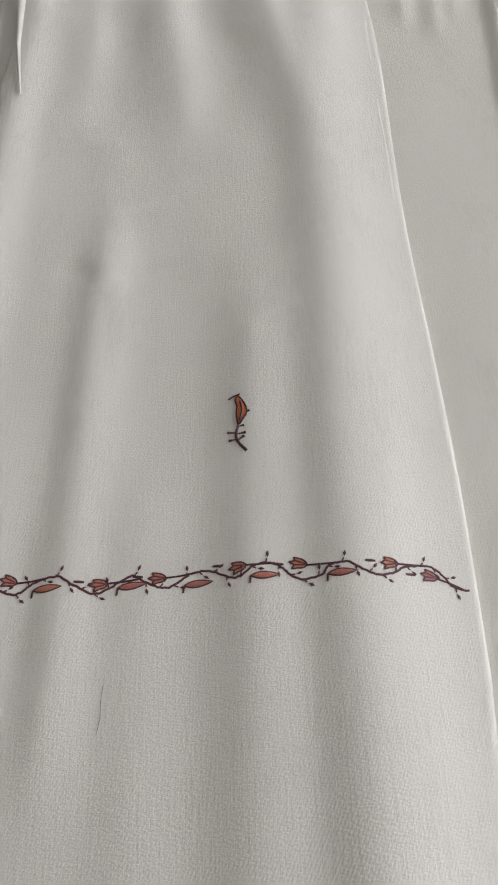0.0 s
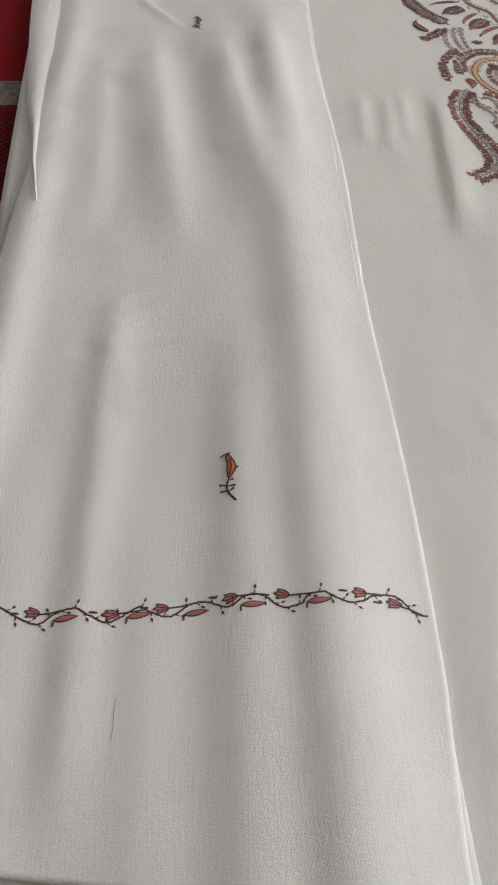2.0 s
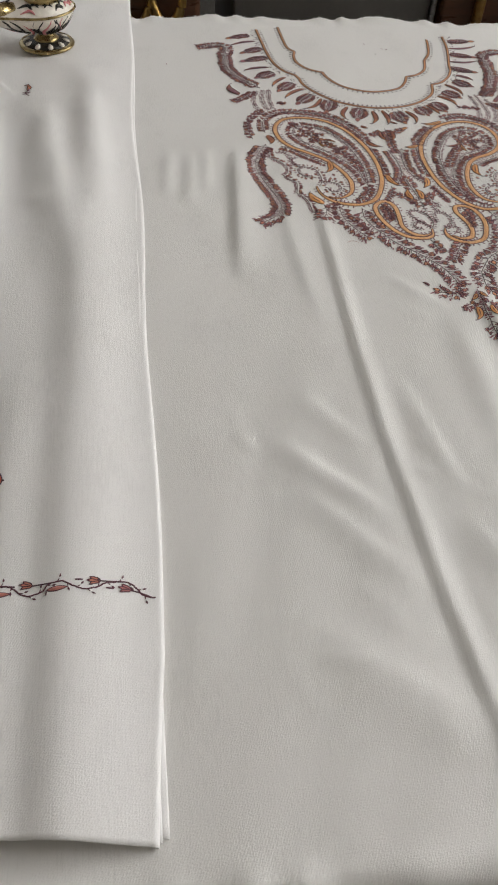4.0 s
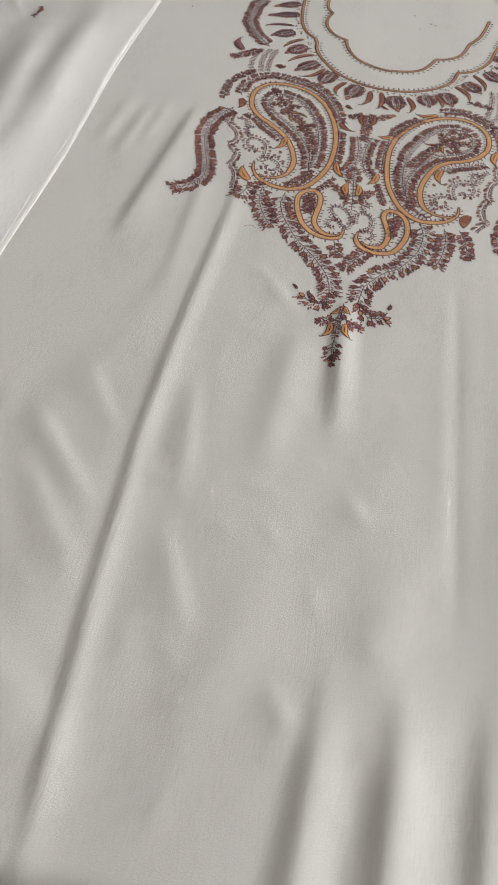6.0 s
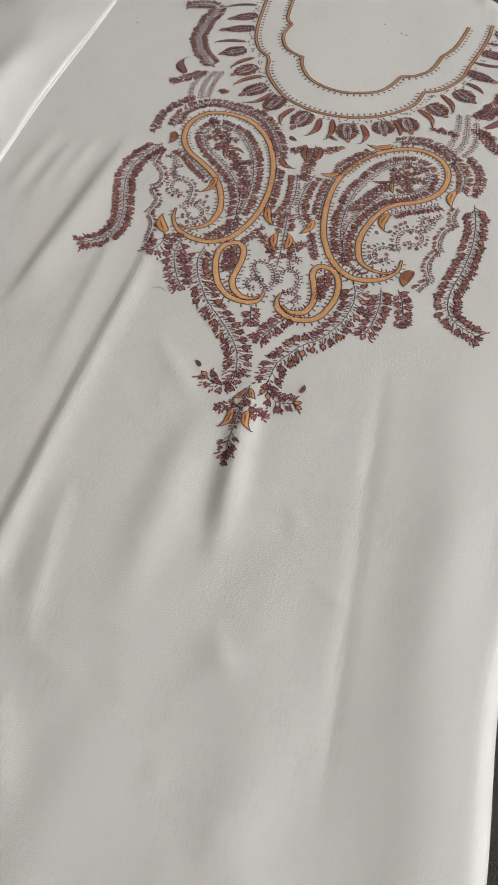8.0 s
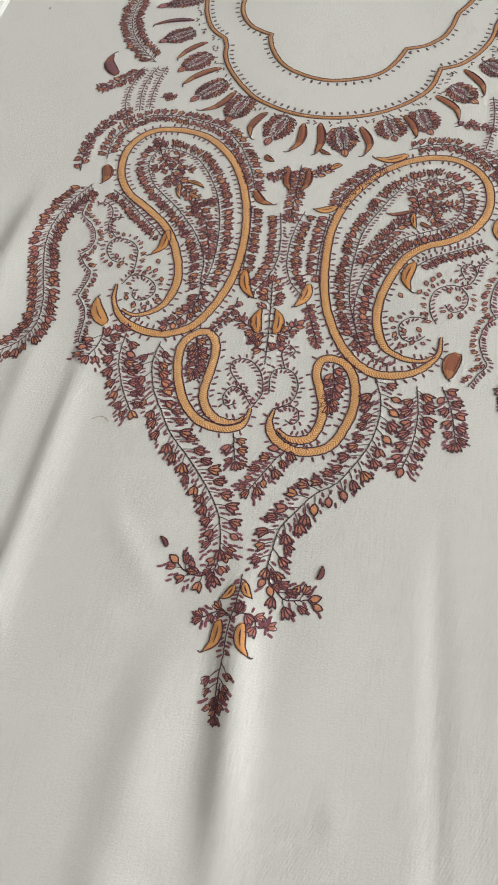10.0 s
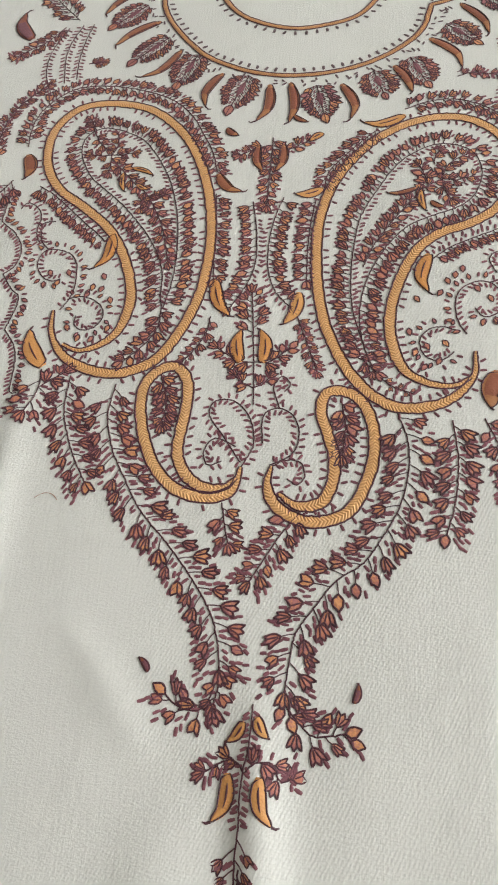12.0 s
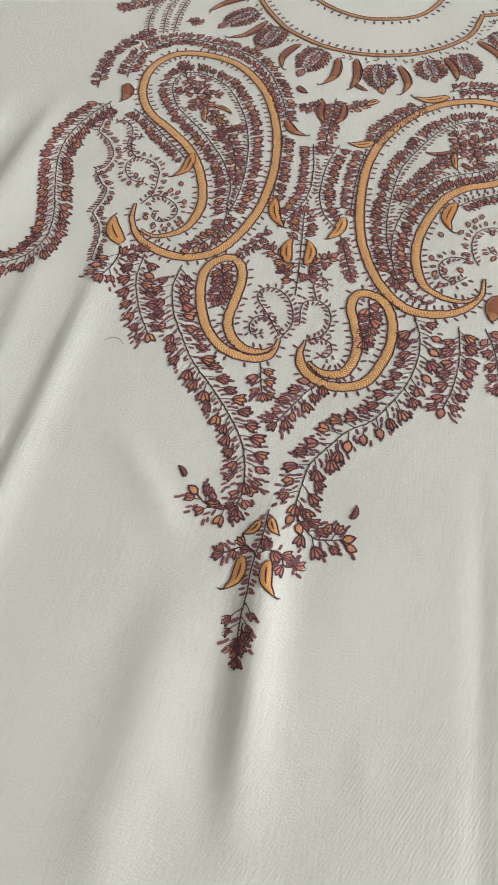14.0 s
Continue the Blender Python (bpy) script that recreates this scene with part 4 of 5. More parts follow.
spray([(103.0, -16.5), (116.1, 7.8), (126.1, 33.0), (129.9, 59.1), (132.3, 76.8), (144.1, 85.4), (161.8, 83.1)], 7.2, 3.5, 4.6, 0, 0.85)
spray([(-125.1, -86.9), (-127.1, -70.2), (-123.9, -52.9), (-112.0, -35.8)], 3.4, 6.0, 3.8)
spray([(97.5, -61.8), (105.3, -69.4), (110.4, -84.0), (108.9, -101.7)], 3.8, 4.8, 3.8)
spray([(-112.1, 5.0), (-119.1, -5.7), (-125.9, -11.0), (-131.8, -16.2)], 5.0, 4.2, 4.2)
spray([(98.9, -33.9), (106.3, -31.3), (113.8, -35.5)], 5.0, 4.2, 4.2)
spray([(-96.0, -22.1), (-92.7, -21.7), (-89.5, -20.9)], 1.6, 3, 3.4)
spray([(69.0, -37.4), (76.6, -34.8), (87.5, -37.6)], 2.0, 6, 3.6)
spray([(100.7, -15.9), (107.5, -6.8), (116.1, 0.7)], 5, 4.4, 4.2)
spray([(106.5, -26.6), (112.6, -40.8), (119.5, -49.1)], 5, 4.4, 4.2)

# curls and plain tendrils
tendril([(1.8, -223.4), (6.4, -221.0), (11.2, -221.7), (12.8, -226.4), (10.3, -229.7), (7.2, -227.7)], 4)
tendril([(-8.2, -224.2), (-4.6, -215.5), (-6.8, -205.5), (-12.6, -199.3), (-19.1, -199.7), (-20.5, -205.3), (-15.3, -212.6), (-8.5, -222.5)], 4)
tendril([(-10.4, -216.8), (-17.6, -213.8), (-21.0, -218.8), (-19.4, -223.7), (-14.7, -222.4)], 4)
tendril([(1.2, -223.0), (8.2, -218.8), (10.3, -211.5), (8.4, -204.9), (3.2, -201.7), (-2.1, -204.6), (-1.7, -215.3)], 4)
tendril([(3.2, -201.7), (0.7, -193.6), (3.4, -188.7), (6.3, -192.2), (4.4, -195.1)], 4)
tendril([(-97.5, -123.1), (-95.6, -129.2), (-91.9, -133.3)], 4)
tendril([(-82.0, -162.3), (-79.4, -157.3), (-78.2, -151.1), (-78.6, -144.6), (-80.0, -138.5), (-83.6, -134.7), (-88.7, -133.0), (-93.2, -133.7), (-95.2, -137.6), (-94.6, -142.3), (-91.8, -146.6), (-87.7, -148.5), (-84.7, -147.6)], 3.4, -1)
tendril([(-79.9, -157.3), (-75.7, -155.8), (-70.0, -157.1), (-65.7, -161.0), (-64.9, -165.6), (-67.6, -169.9), (-71.8, -171.1), (-75.1, -168.6), (-75.2, -164.8)], 3.4, 1, 2.6)
tendril([(-108.4, -111.8), (-107.0, -109.1), (-104.1, -108.8), (-100.4, -112.0), (-98.6, -116.8), (-99.1, -121.2), (-98.6, -125.6), (-96.5, -129.8)], 3.6)
tendril([(-92.2, -118.2), (-96.0, -118.9), (-98.4, -120.9)], 3.6)
tendril([(66.6, -170.5), (63.7, -164.8), (63.2, -157.0), (65.1, -151.2), (70.3, -147.6), (75.5, -147.8), (79.3, -152.0), (79.6, -157.5), (76.8, -161.7), (72.5, -162.8), (69.7, -159.0)], 3.4, 1)
tendril([(75.7, -147.8), (80.4, -145.6), (83.3, -140.0), (84.6, -133.9), (88.9, -128.7)], 3.6)
tendril([(83.4, -139.5), (82.0, -134.8), (78.7, -133.7), (76.1, -137.4), (78.5, -143.7)], 3.6)
tendril([(63.1, -168.9), (59.1, -167.4), (55.0, -167.7), (51.3, -170.8), (50.4, -175.0), (51.9, -179.4), (55.6, -181.3), (59.0, -180.5), (61.9, -177.8)], 3.4, -1, 2.6)
petals([(-67.4, -146.3), (-89.0, -144.8), (-90.7, -150.5), (-85.6, -149.6), (-71.0, -151.5), (-67.5, -152.3), (-63.2, -157.4), (-72.7, -154.9), (-81.6, -144.6), (-72.8, -174.8), (-67.7, -175.1), (-62.3, -170.3), (-77.5, -170.2), (49.8, -155.3), (51.6, -184.3), (56.6, -181.8), (59.2, -174.4), (52.8, -175.7), (75.6, -155.0), (71.2, -150.6), (46.9, -169.6), (48.7, -178.3), (66.4, -141.7), (60.9, -147.2), (63.7, -144.5), (58.0, -152.6), (72.3, -165.4), (77.0, -164.5)], 3.4)
tendril([(-114.0, -99.3), (-114.7, -107.6), (-114.9, -118.4)], 3.2, 1, 3.4)
tendril([(-114.9, -118.4), (-107.0, -125.5), (-103.2, -133.5), (-104.3, -141.4), (-108.2, -145.5)], 3.2, 1, 3.2)
tendril([(-108.0, -145.6), (-103.0, -152.6), (-99.6, -155.8), (-99.2, -160.8), (-101.4, -171.4)], 3.2, 1, 3.2)
tendril([(-101.4, -171.4), (-97.0, -177.1), (-94.9, -182.0), (-93.9, -188.8), (-93.3, -197.8), (-90.5, -198.7)], 3.2, 1, 3.0)
tendril([(98.4, -118.7), (95.8, -129.7), (99.6, -138.3)], 3.2, -1, 3.2)
tendril([(99.6, -138.3), (93.4, -142.1), (90.3, -150.1), (89.8, -158.8), (92.3, -164.5)], 3.2, -1, 3.2)
tendril([(92.3, -164.5), (87.5, -169.4), (85.4, -178.3), (87.0, -186.0), (88.6, -190.6), (84.8, -196.1), (81.1, -202.4)], 3.2, -1, 3.0)
tendril([(-110.2, 4.1), (-114.8, -9.6), (-115.9, -20.4), (-114.4, -31.0), (-108.9, -45.2)], 4.4)
tendril([(-103.6, 5.9), (-107.3, -7.5), (-107.6, -19.6), (-105.2, -35.4)], 4.4)
tendril([(-98.5, 6.7), (-100.7, -7.5), (-101.0, -20.4), (-99.9, -32.9)], 4.4)
tendril([(88.8, -10.7), (89.8, -23.9), (88.8, -37.6), (85.6, -53.8)], 4.4)
tendril([(95.2, -9.2), (96.1, -29.4), (95.4, -47.7), (89.5, -60.7)], 4.4)
tendril([(101.7, -17.9), (103.4, -33.1), (102.7, -48.4), (96.1, -63.5)], 4.4)

# hooked leaves: foot, tip, width, gold share
almond((-4.0, -315.8), (-5.2, -328.1), -4.3, 1, 0.9)
almond((5.0, -316.3), (6.7, -328.2), 4.4, 1, 0.9)
almond((-0.5, -302.4), (-4.2, -308.3), -3.2, 0.8)
almond((3.0, -301.0), (5.8, -306.7), 3.4, 0.8)
almond((-11.9, -183.8), (-14.0, -170.0), -5.2, 1)
almond((-4.1, -183.5), (-4.3, -169.4), 5.2, 1)
almond((-24.2, -147.5), (-19.2, -164.2), 5.2, 0.8)
almond((7.3, -152.6), (4.0, -167.0), -5.2, 0.8)
almond((76.4, -185.5), (72.4, -199.4), 7.4, 0.5, 0.1)
almond((-83.1, -187.5), (-92.8, -172.2), -6.8, 0.9, 0.4)
almond((54.7, -134.8), (50.9, -151.3), 5.6, 0.7, 0.9)
almond((-67.5, -125.0), (-69.1, -142.3), -5.0, 0.8, 0.9)
almond((-112.0, -80.9), (-108.6, -93.7), -6.0, 0.5, 0.7)
almond((-28.7, -93.3), (-20.0, -104.3), 4.6, 0.4, 0.9)
almond((14.4, -101.1), (4.1, -105.1), -4.6, 0.7)
almond((46.9, -60.6), (31.0, -66.7), -4.8, 0.6, 0.8)
almond((94.8, -101.8), (92.0, -118.1), 5.4, 0.7)
almond((-68.5, -92.0), (-67.1, -102.1), 2.6, 0.9, 0.1)
almond((-65.2, -89.3), (-55.7, -92.7), -2.4, 0.9, 0.2)
almond((-61.7, -98.7), (-56.9, -101.4), 2.6, 0.9, 0.2)
almond((52.4, -103.2), (53.5, -113.1), 3.0, 0.9, 0.1)
almond((50.7, -101.6), (40.1, -104.9), -2.4, 0.4, 0.4)
almond((55.9, -108.8), (60.7, -111.9), 2.4, 0.5, 0.2)
almond((-2.8, -76.9), (-3.8, -91.5), -4.0, 0.4)
almond((-13.1, -77.1), (-12.0, -91.7), 4.0, 0.4)
almond((13.3, -70.1), (7.8, -74.4), 3.4, 0.7, 0.1)
almond((-27.4, -67.0), (-22.5, -71.3), 3.4, 0.4, 0.1)
almond((-126.9, -3.9), (-137.6, 14.3), -7.0, 0.1, 0.9)
almond((109.0, -24.4), (127.6, 0.9), 6.0, 0.1, 0.9)
almond((-29.6, -290.6), (-32.5, -286.7), 1.8, 0.1, 0.1)
almond((29.8, -295.5), (31.1, -290.4), 2.0, 0.1, 0.1)

# leaves round the neckline
tree_leaf((-101.5, 128.7), (-124.4, 121.4), 5.2)
almond((-97.7, 113.8), (-123.2, 105.6), 3, 0.1, 0.1)
tree_leaf((-92.6, 97.4), (-113.9, 86.5), 5.7)
tree_leaf((-90.2, 76.2), (-115.6, 67.4), 5.7)
almond((-91.8, 53.4), (-116.3, 48.6), 3.4, 0.1, 0.2)
tree_leaf((-88.7, 42.3), (-106.9, 31.1), 7.0)
almond((-79.2, 31.1), (-94.8, 14.9), 4, 0.35, 0.2)
tree_leaf((-73.9, 19.5), (-89.3, 3.8), 7.5)
almond((-65.7, 6.4), (-86.1, -8.6), 4.4, 0.35, 0.2)
tree_leaf((-60.1, -5.3), (-75.9, -22.5), 7.2)
almond((-53.3, -15.1), (-67.0, -34.3), -4.2, 0.45, 0.7)
tree_leaf((-45.1, -18.9), (-52.8, -39.7), 7.8)
almond((-32.4, -32.2), (-41.3, -51.5), 4.4, 0.45, 0.8)
tree_leaf((-20.6, -33.9), (-28.0, -56.1), 7.8)
almond((-11.0, -40.2), (-12.2, -62.6), -4.8, 0.4, 0.7)
almond((-2.0, -39.3), (0.1, -63.1), -4.6, 0.4, 0.3)
almond((0.6, -59.5), (6.3, -63.4), 2.4, 0.4, 0.1)
tree_leaf((9.4, -40.7), (13.9, -61.6), 8.1)
almond((20.1, -40.3), (28.0, -60.2), -4.6, 0.4, 0.9)
tree_leaf((33.8, -32.3), (38.8, -48.6), 8.3)
almond((42.5, -29.4), (50.8, -45.9), -4.4, 0.45, 0.2)
tree_leaf((49.7, -24.0), (56.9, -42.3), 8.3)
almond((58.2, -11.9), (74.4, -28.4), -4.4, 0.35, 0.9)
tree_leaf((65.9, -2.0), (79.2, -15.5), 7.8)
almond((72.8, 11.9), (86.4, -7.3), -4.4, 0.3, 0.6)
tree_leaf((83.0, 20.7), (98.0, 8.0), 7.5)
almond((90.2, 32.5), (104.0, 23.0), -4.0, 0.2, 0.2)
tree_leaf((89.2, 49.0), (111.6, 39.1), 5.7)
almond((93.8, 63.7), (121.0, 63.0), 3.4, 0.1, 0.2)
tree_leaf((98.6, 81.6), (122.4, 73.9), 5.7)
almond((101.8, 95.7), (131.7, 99.2), 3.4, 0.1, 0.2)
tree_leaf((105.9, 113.0), (132.2, 113.6), 5.7)


def stray_marks():
    """A loose hair of thread and a few specks on the cloth."""
    for pts in ([(-75.5, -238), (-72.5, -236.2), (-69.5, -236.6), (-67.5, -238.6)],):
        st = Stitches()
        st.strip(smooth_line(pts, 0.8), 0.2, 0.15, 0)
        sewn("stray_thread", st, [RUST], FABRIC)
    for x, y in ((31, 96), (35, 94), (15, 108), (-190, 62)):
        st = Stitches()
        st.dash((x, y), x, 2.4, 1.0, 0)
        sewn("speck", st, [PLUM], FABRIC)


stray_marks()


def lint():
    """A white fleck of lint inside the neckline."""
    st = Stitches()
    st.fill(petal_shape(2.4, 1.6, (20.5, 82.5), 0.4, 4), 0.8, 0)
    sewn("lint_fleck", st, [WOOL], FABRIC, "white fleck of lint")


lint()


# ---- the folded shawl ----
SHAWL_TOP = 0.0052


def shawl_shape(x, y):
    """Height of the folded shawl's upper layer over the table."""
    x, y = np.asarray(x, float), np.asarray(y, float)
    z = SHAWL_TOP + 0.0006 * waves(x, y, 17, 0.07, 0.35) + 0.0006 * waves(x, y, 23, 0.16, 0.2)
    far = np.clip((y + 0.45) / 0.3, 0, 1)
    # full fold along the near side, falling to the edge
    z = z + 0.0030 * np.exp(-(((x + 0.280) / 0.040) ** 2)) - 0.0026 * np.exp(-(((x + 0.214) / 0.024) ** 2))
    z = z + 0.0038 * np.exp(-(((x + 0.412) / 0.012) ** 2))
    z = z + far * (0.0008 * waves(x, y, 44, 0.045, 0.07, 12) + 0.0007 * waves(x, y, 45, 0.09, 0.12, 9))
    # long soft pleats
    for x0, y0, x1, y1, h, w in ((-260, -760, -259, 80, 5.2, 19), (-297, -760, -293, -330, 2.8, 15), (-361, -620, -356, -300, 2.2, 10), (-330, -740, -336, -450, 0.9, 11),
                                 (-386, -760, -392, -400, 1.4, 12), (-268, -700, -270, -380, 0.7, 9)):
        z = z + ridge(x, y, (x0, y0), (x1, y1), h, w, 0.1, 0.2)
    for a, b, h, w in (((-306, 20), (-268, -290), 6.2, 16), ((-356, 30), (-322, -320), 4.8, 17), ((-262, 50), (-247, -220), 2.2, 11), ((-386, -20), (-374, -280), 1.8, 12),
                       ((-375, -338), (-318, -322), 0.5, 6)):
        z = z + ridge(x, y, a, b, h, w, 0.2, 0.4)
    r = np.random.RandomState(12)
    for _ in range(16):
        cx, cy, a, n = r.uniform(-400, -250), r.uniform(-330, 20), r.normal(-1.3, 0.6), r.uniform(25, 60)
        z = z + ridge(x, y, (cx, cy), (cx + n * math.cos(a), cy + n * math.sin(a)), r.uniform(0.2, 0.6), r.uniform(7, 13), r.uniform(-0.3, 0.3), 0.5)
    z = z + ridge(x, y, (-392, 92), (-322, -18), 1.6, 4, 0.4, 0.3)
    # two creases that meet in a Y
    for a, b in (((-378.9, -358.6), (-357.1, -372.2)), ((-357.1, -372.2), (-315.2, -360.2)), ((-357.1, -372.2), (-351.1, -417.4))):
        z = z + ridge(x, y, a, b, -0.5, 6.0, 0.3, 0.35)
    return z


shawl_height = Relief(shawl_shape, (-0.48, -0.72), (-0.18, 0.34))


def shawl_outer(y):
    return -0.4275 - 0.0185 * np.clip((y + 0.36) / 0.34, -0.05, 2)


def shawl_west(y):
    return shawl_outer(y) + 0.003 + 0.012 * np.clip((y + 0.33) / 0.12, 0, 1) + 0.0012 * np.sin(y * 31)


def shawl_east(y):
    return -0.2205 - 0.005 * np.clip((-0.54 - y) / 0.075, 0, 1) - 0.003 * np.exp(-(((y + 0.02) / 0.11) ** 2)) + 0.0012 * np.sin(y * 24)


def sheet(name, west, east, south, north, height, roll, mat, parent, nu=120, nv=330, label=""):
    """A layer of cloth whose long sides roll under."""
    s = np.linspace(0, 1, nu)
    v = np.linspace(south, north, nv)
    S, V = np.meshgrid(s, v)
    w, e = west(V), east(V)
    span = e - w
    flatlen = span - 2 * roll
    # unrolled position across the layer, rolled under at both sides
    arc = roll * math.pi * 0.92
    U = S * (flatlen + 2 * arc) - arc
    inner = np.clip(U, 0, flatlen)
    over = np.where(U < 0, -U, np.where(U > flatlen, U - flatlen, 0))
    sign = np.where(U < 0, -1, 1)
    ang = over / roll
    X = w + roll + inner + sign * roll * np.sin(ang)
    Z = height(X, V) - roll * (1 - np.cos(ang))
    me = bpy.data.meshes.new(name)
    idx = np.arange(nu * nv).reshape(nv, nu)
    faces = np.stack([idx[:-1, :-1], idx[:-1, 1:], idx[1:, 1:], idx[1:, :-1]], -1).reshape(-1, 4)
    me.from_pydata(np.stack([X, V, Z], -1).reshape(-1, 3).tolist(), [], faces.tolist())
    me.polygons.foreach_set("use_smooth", [True] * len(me.polygons))
    ob = part(name, me, mat, parent, label)
    solid = ob.modifiers.new("thickness", "SOLIDIFY")
    solid.thickness, solid.offset = 0.0006, -1
    return ob


def folded_shawl():
    shawl = tagged(new("folded_shawl"), "folded off-white wool shawl with a vine border on the fabric", "shawl")

    def lower(x, y):
        return cloth_height(x, y) + 0.0009 + 0.0002 * waves(x, y, 31, 0.1, 0.2)

    def south(x):
        return -0.6165 + 0.10 * (x + 0.222) ** 1

    sheet("lower_layer", shawl_outer, lambda y: np.maximum(shawl_east(y), -0.2225 - 0.003 * np.exp(-(((y + 0.02) / 0.11) ** 2))) + 0.0006 + 0.0020 * np.exp(-(((y + 0.02) / 0.09) ** 2)), -0.612, 0.30, lower, 0.0006, WOOL_SHAWL, shawl, 90, 200)
    sheet("middle_layer", lambda y: shawl_outer(y) + 0.002, lambda y: shawl_east(y) - 0.0032 + 0.0010 * np.sin(y * 40 + 1) + 0.004 * np.clip((-0.53 - y) / 0.085, 0, 1) + 0.0020 * np.exp(-(((y + 0.01) / 0.09) ** 2)), -0.6135, 0.30, lambda x, y: lower(x, y) + 0.0010, 0.0006, WOOL_SHAWL, shawl, 90, 200)
    top = sheet("upper_layer", shawl_west, shawl_east, -0.6155, 0.30, shawl_height, 0.0018, WOOL_SHAWL, shawl, 170, 420)
    # the skewed lower hem of the upper layer
    for ob in shawl.children:
        for vert in ob.data.vertices:
            k = min(max((-0.45 - vert.co.y) / 0.16, 0), 1)
            vert.co.y += k * max(0, -0.222 - vert.co.x) * 0.13
    # narrow turned-up fold near the far side
    bm = bmesh.new()
    rows = []
    for s in np.linspace(0, 1, 60):
        y = 0.06 - 0.306 * s
        x = float(np.interp(s, [0, 0.26, 0.45, 0.62, 0.72, 0.85, 1], [-0.440, -0.4335, -0.4295, -0.4255, -0.4215, -0.4170, -0.409]))
        w = float(np.interp(s, [0, 0.26, 0.45, 0.62, 0.75, 0.9, 1], [0.026, 0.023, 0.017, 0.011, 0.0045, 0.0022, 0.0008]))
        z = float(shawl_height(x, y))
        rows.append([bm.verts.new((x + w * (q - 0.5), y, z + 0.0006 + 0.0032 * math.sin(math.pi * q) * (1 - 0.7 * s))) for q in np.linspace(0, 1, 8)])
    for lo, hi in zip(rows, rows[1:]):
        for k in range(7):
            bm.faces.new((lo[k], hi[k], hi[k + 1], lo[k + 1]))
    part("turned_fold", bm, WOOL_SHAWL, shawl, "narrow bright turned-up fold")
    return shawl


SHAWL = folded_shawl()


def vine_border():
    """The running vine across the shawl: a waving stem, red buds and small leaves."""
    stem = [(-389.5, -504.6), (-382.7, -508.6), (-377.2, -511.1), (-373.1, -511.2), (-369.3, -508.2), (-364.4, -506.3), (-360.2, -506.1), (-356.9, -508.0), (-352.6, -510.3), (-348.3, -511.9), (-343.3, -510.0), (-338.3, -506.8), (-335.2, -505.9), (-330.9, -508.5), (-325.6, -510.2), (-321.5, -509.1), (-317.4, -506.1), (-313.2, -504.8), (-309.0, -505.3), (-304.8, -507.2), (-300.6, -507.8), (-295.2, -504.0), (-288.8, -503.5), (-285.8, -505.8), (-280.7, -509.3), (-273.3, -508.1), (-270.9, -505.2), (-264.5, -504.4), (-259.5, -507.2), (-254.4, -508.7), (-248.9, -507.4), (-245.5, -505.2), (-236.8, -504.3), (-232.9, -506.4), (-230.2, -509.8), (-227.3, -511.5), (-223.6, -511.8)]
    stem = [(-431.0, -503.0), (-424.0, -506.5), (-416.0, -509.0), (-409.0, -508.0), (-402.0, -504.0), (-395.5, -503.0)] + stem
    line = smooth_line(stem, 0.8)
    st = Stitches(shawl_height)
    st.strip(wobble(line, 0.12), 0.8, 0.3)
    t = np.gradient(line, axis=0)
    r = np.random.RandomState(4)
    for i in range(5, len(line) - 3, 6):
        sign = 1 if (i // 6) % 2 else -1
        a = math.atan2(t[i, 1], t[i, 0]) + sign * r.uniform(0.7, 1.2)
        tip = line[i] + 3.2 * np.array([math.cos(a), math.sin(a)])
        st.strip([line[i], (line[i] + tip) / 2], 0.5, 0.3)
        o = petal_shape(2.4, 1.1, tip - 1.2 * np.array([math.cos(a), math.sin(a)]), a + 0.3, 2)
        st.fill(o, 0.2, 0)
    ob = sewn("vine_border", st, [MAROON], SHAWL, "maroon running vine border with red buds")
    buds = [(-407.5, -505.5), *[(-377.7, -507.6), (-347.5, -508.4), (-328.2, -506.8), (-301.6, -503.9), (-281.5, -504.5), (-251.3, -504.4), (-237.8, -508.3)]]
    for x, y in buds:
        b = Stitches(shawl_height)
        bud_into(b, (x + 3.6, y), math.pi + r.normal(0, 0.15), 5.7, shape=2)
        i = int(np.argmin(np.hypot(line[:, 0] - x - 13, line[:, 1] - y)))
        b.strip([(x + 3.0, y), ((x + 3 + line[i, 0]) / 2, (y * 0.6 + line[i, 1] * 0.4)), tuple(line[i])], 0.7, 0.35)
        b.dash((x - 6, y + 0.5), 3.1, 3.4, 1.0)
        sewn("bud", b, [MAROON, SCARLET_SOFT], ob, "red outlined bud")
    for x, y in [(-396.0, -508.5), *[(-365.0, -509.8), (-337.1, -509.5), (-315.2, -509.0), (-293.2, -507.2), (-268.0, -507.5)]]:
        b = Stitches(shawl_height)
        d = r.normal(0, 0.05) + 0.12
        o = petal_shape(9.6, 2.3, (x - 3.5, y - 0.6), d, 6)
        b.fill(o, 0.3, 1)
        b.strip([*o, o[0]], 0.6, 0.4)
        b.strip([(x - 3.5, y - 0.6), (x - 3.8, y - 3.2)], 0.7, 0.3)
        sewn("vine_leaf", b, [MAROON, SCARLET_SOFT], ob, "orange filled leaf")


SCARLET_SOFT = thread("coral_thread", [(0.46, 0.15, 0.13), (0.60, 0.22, 0.13), (0.44, 0.16, 0.16)])
vine_border()


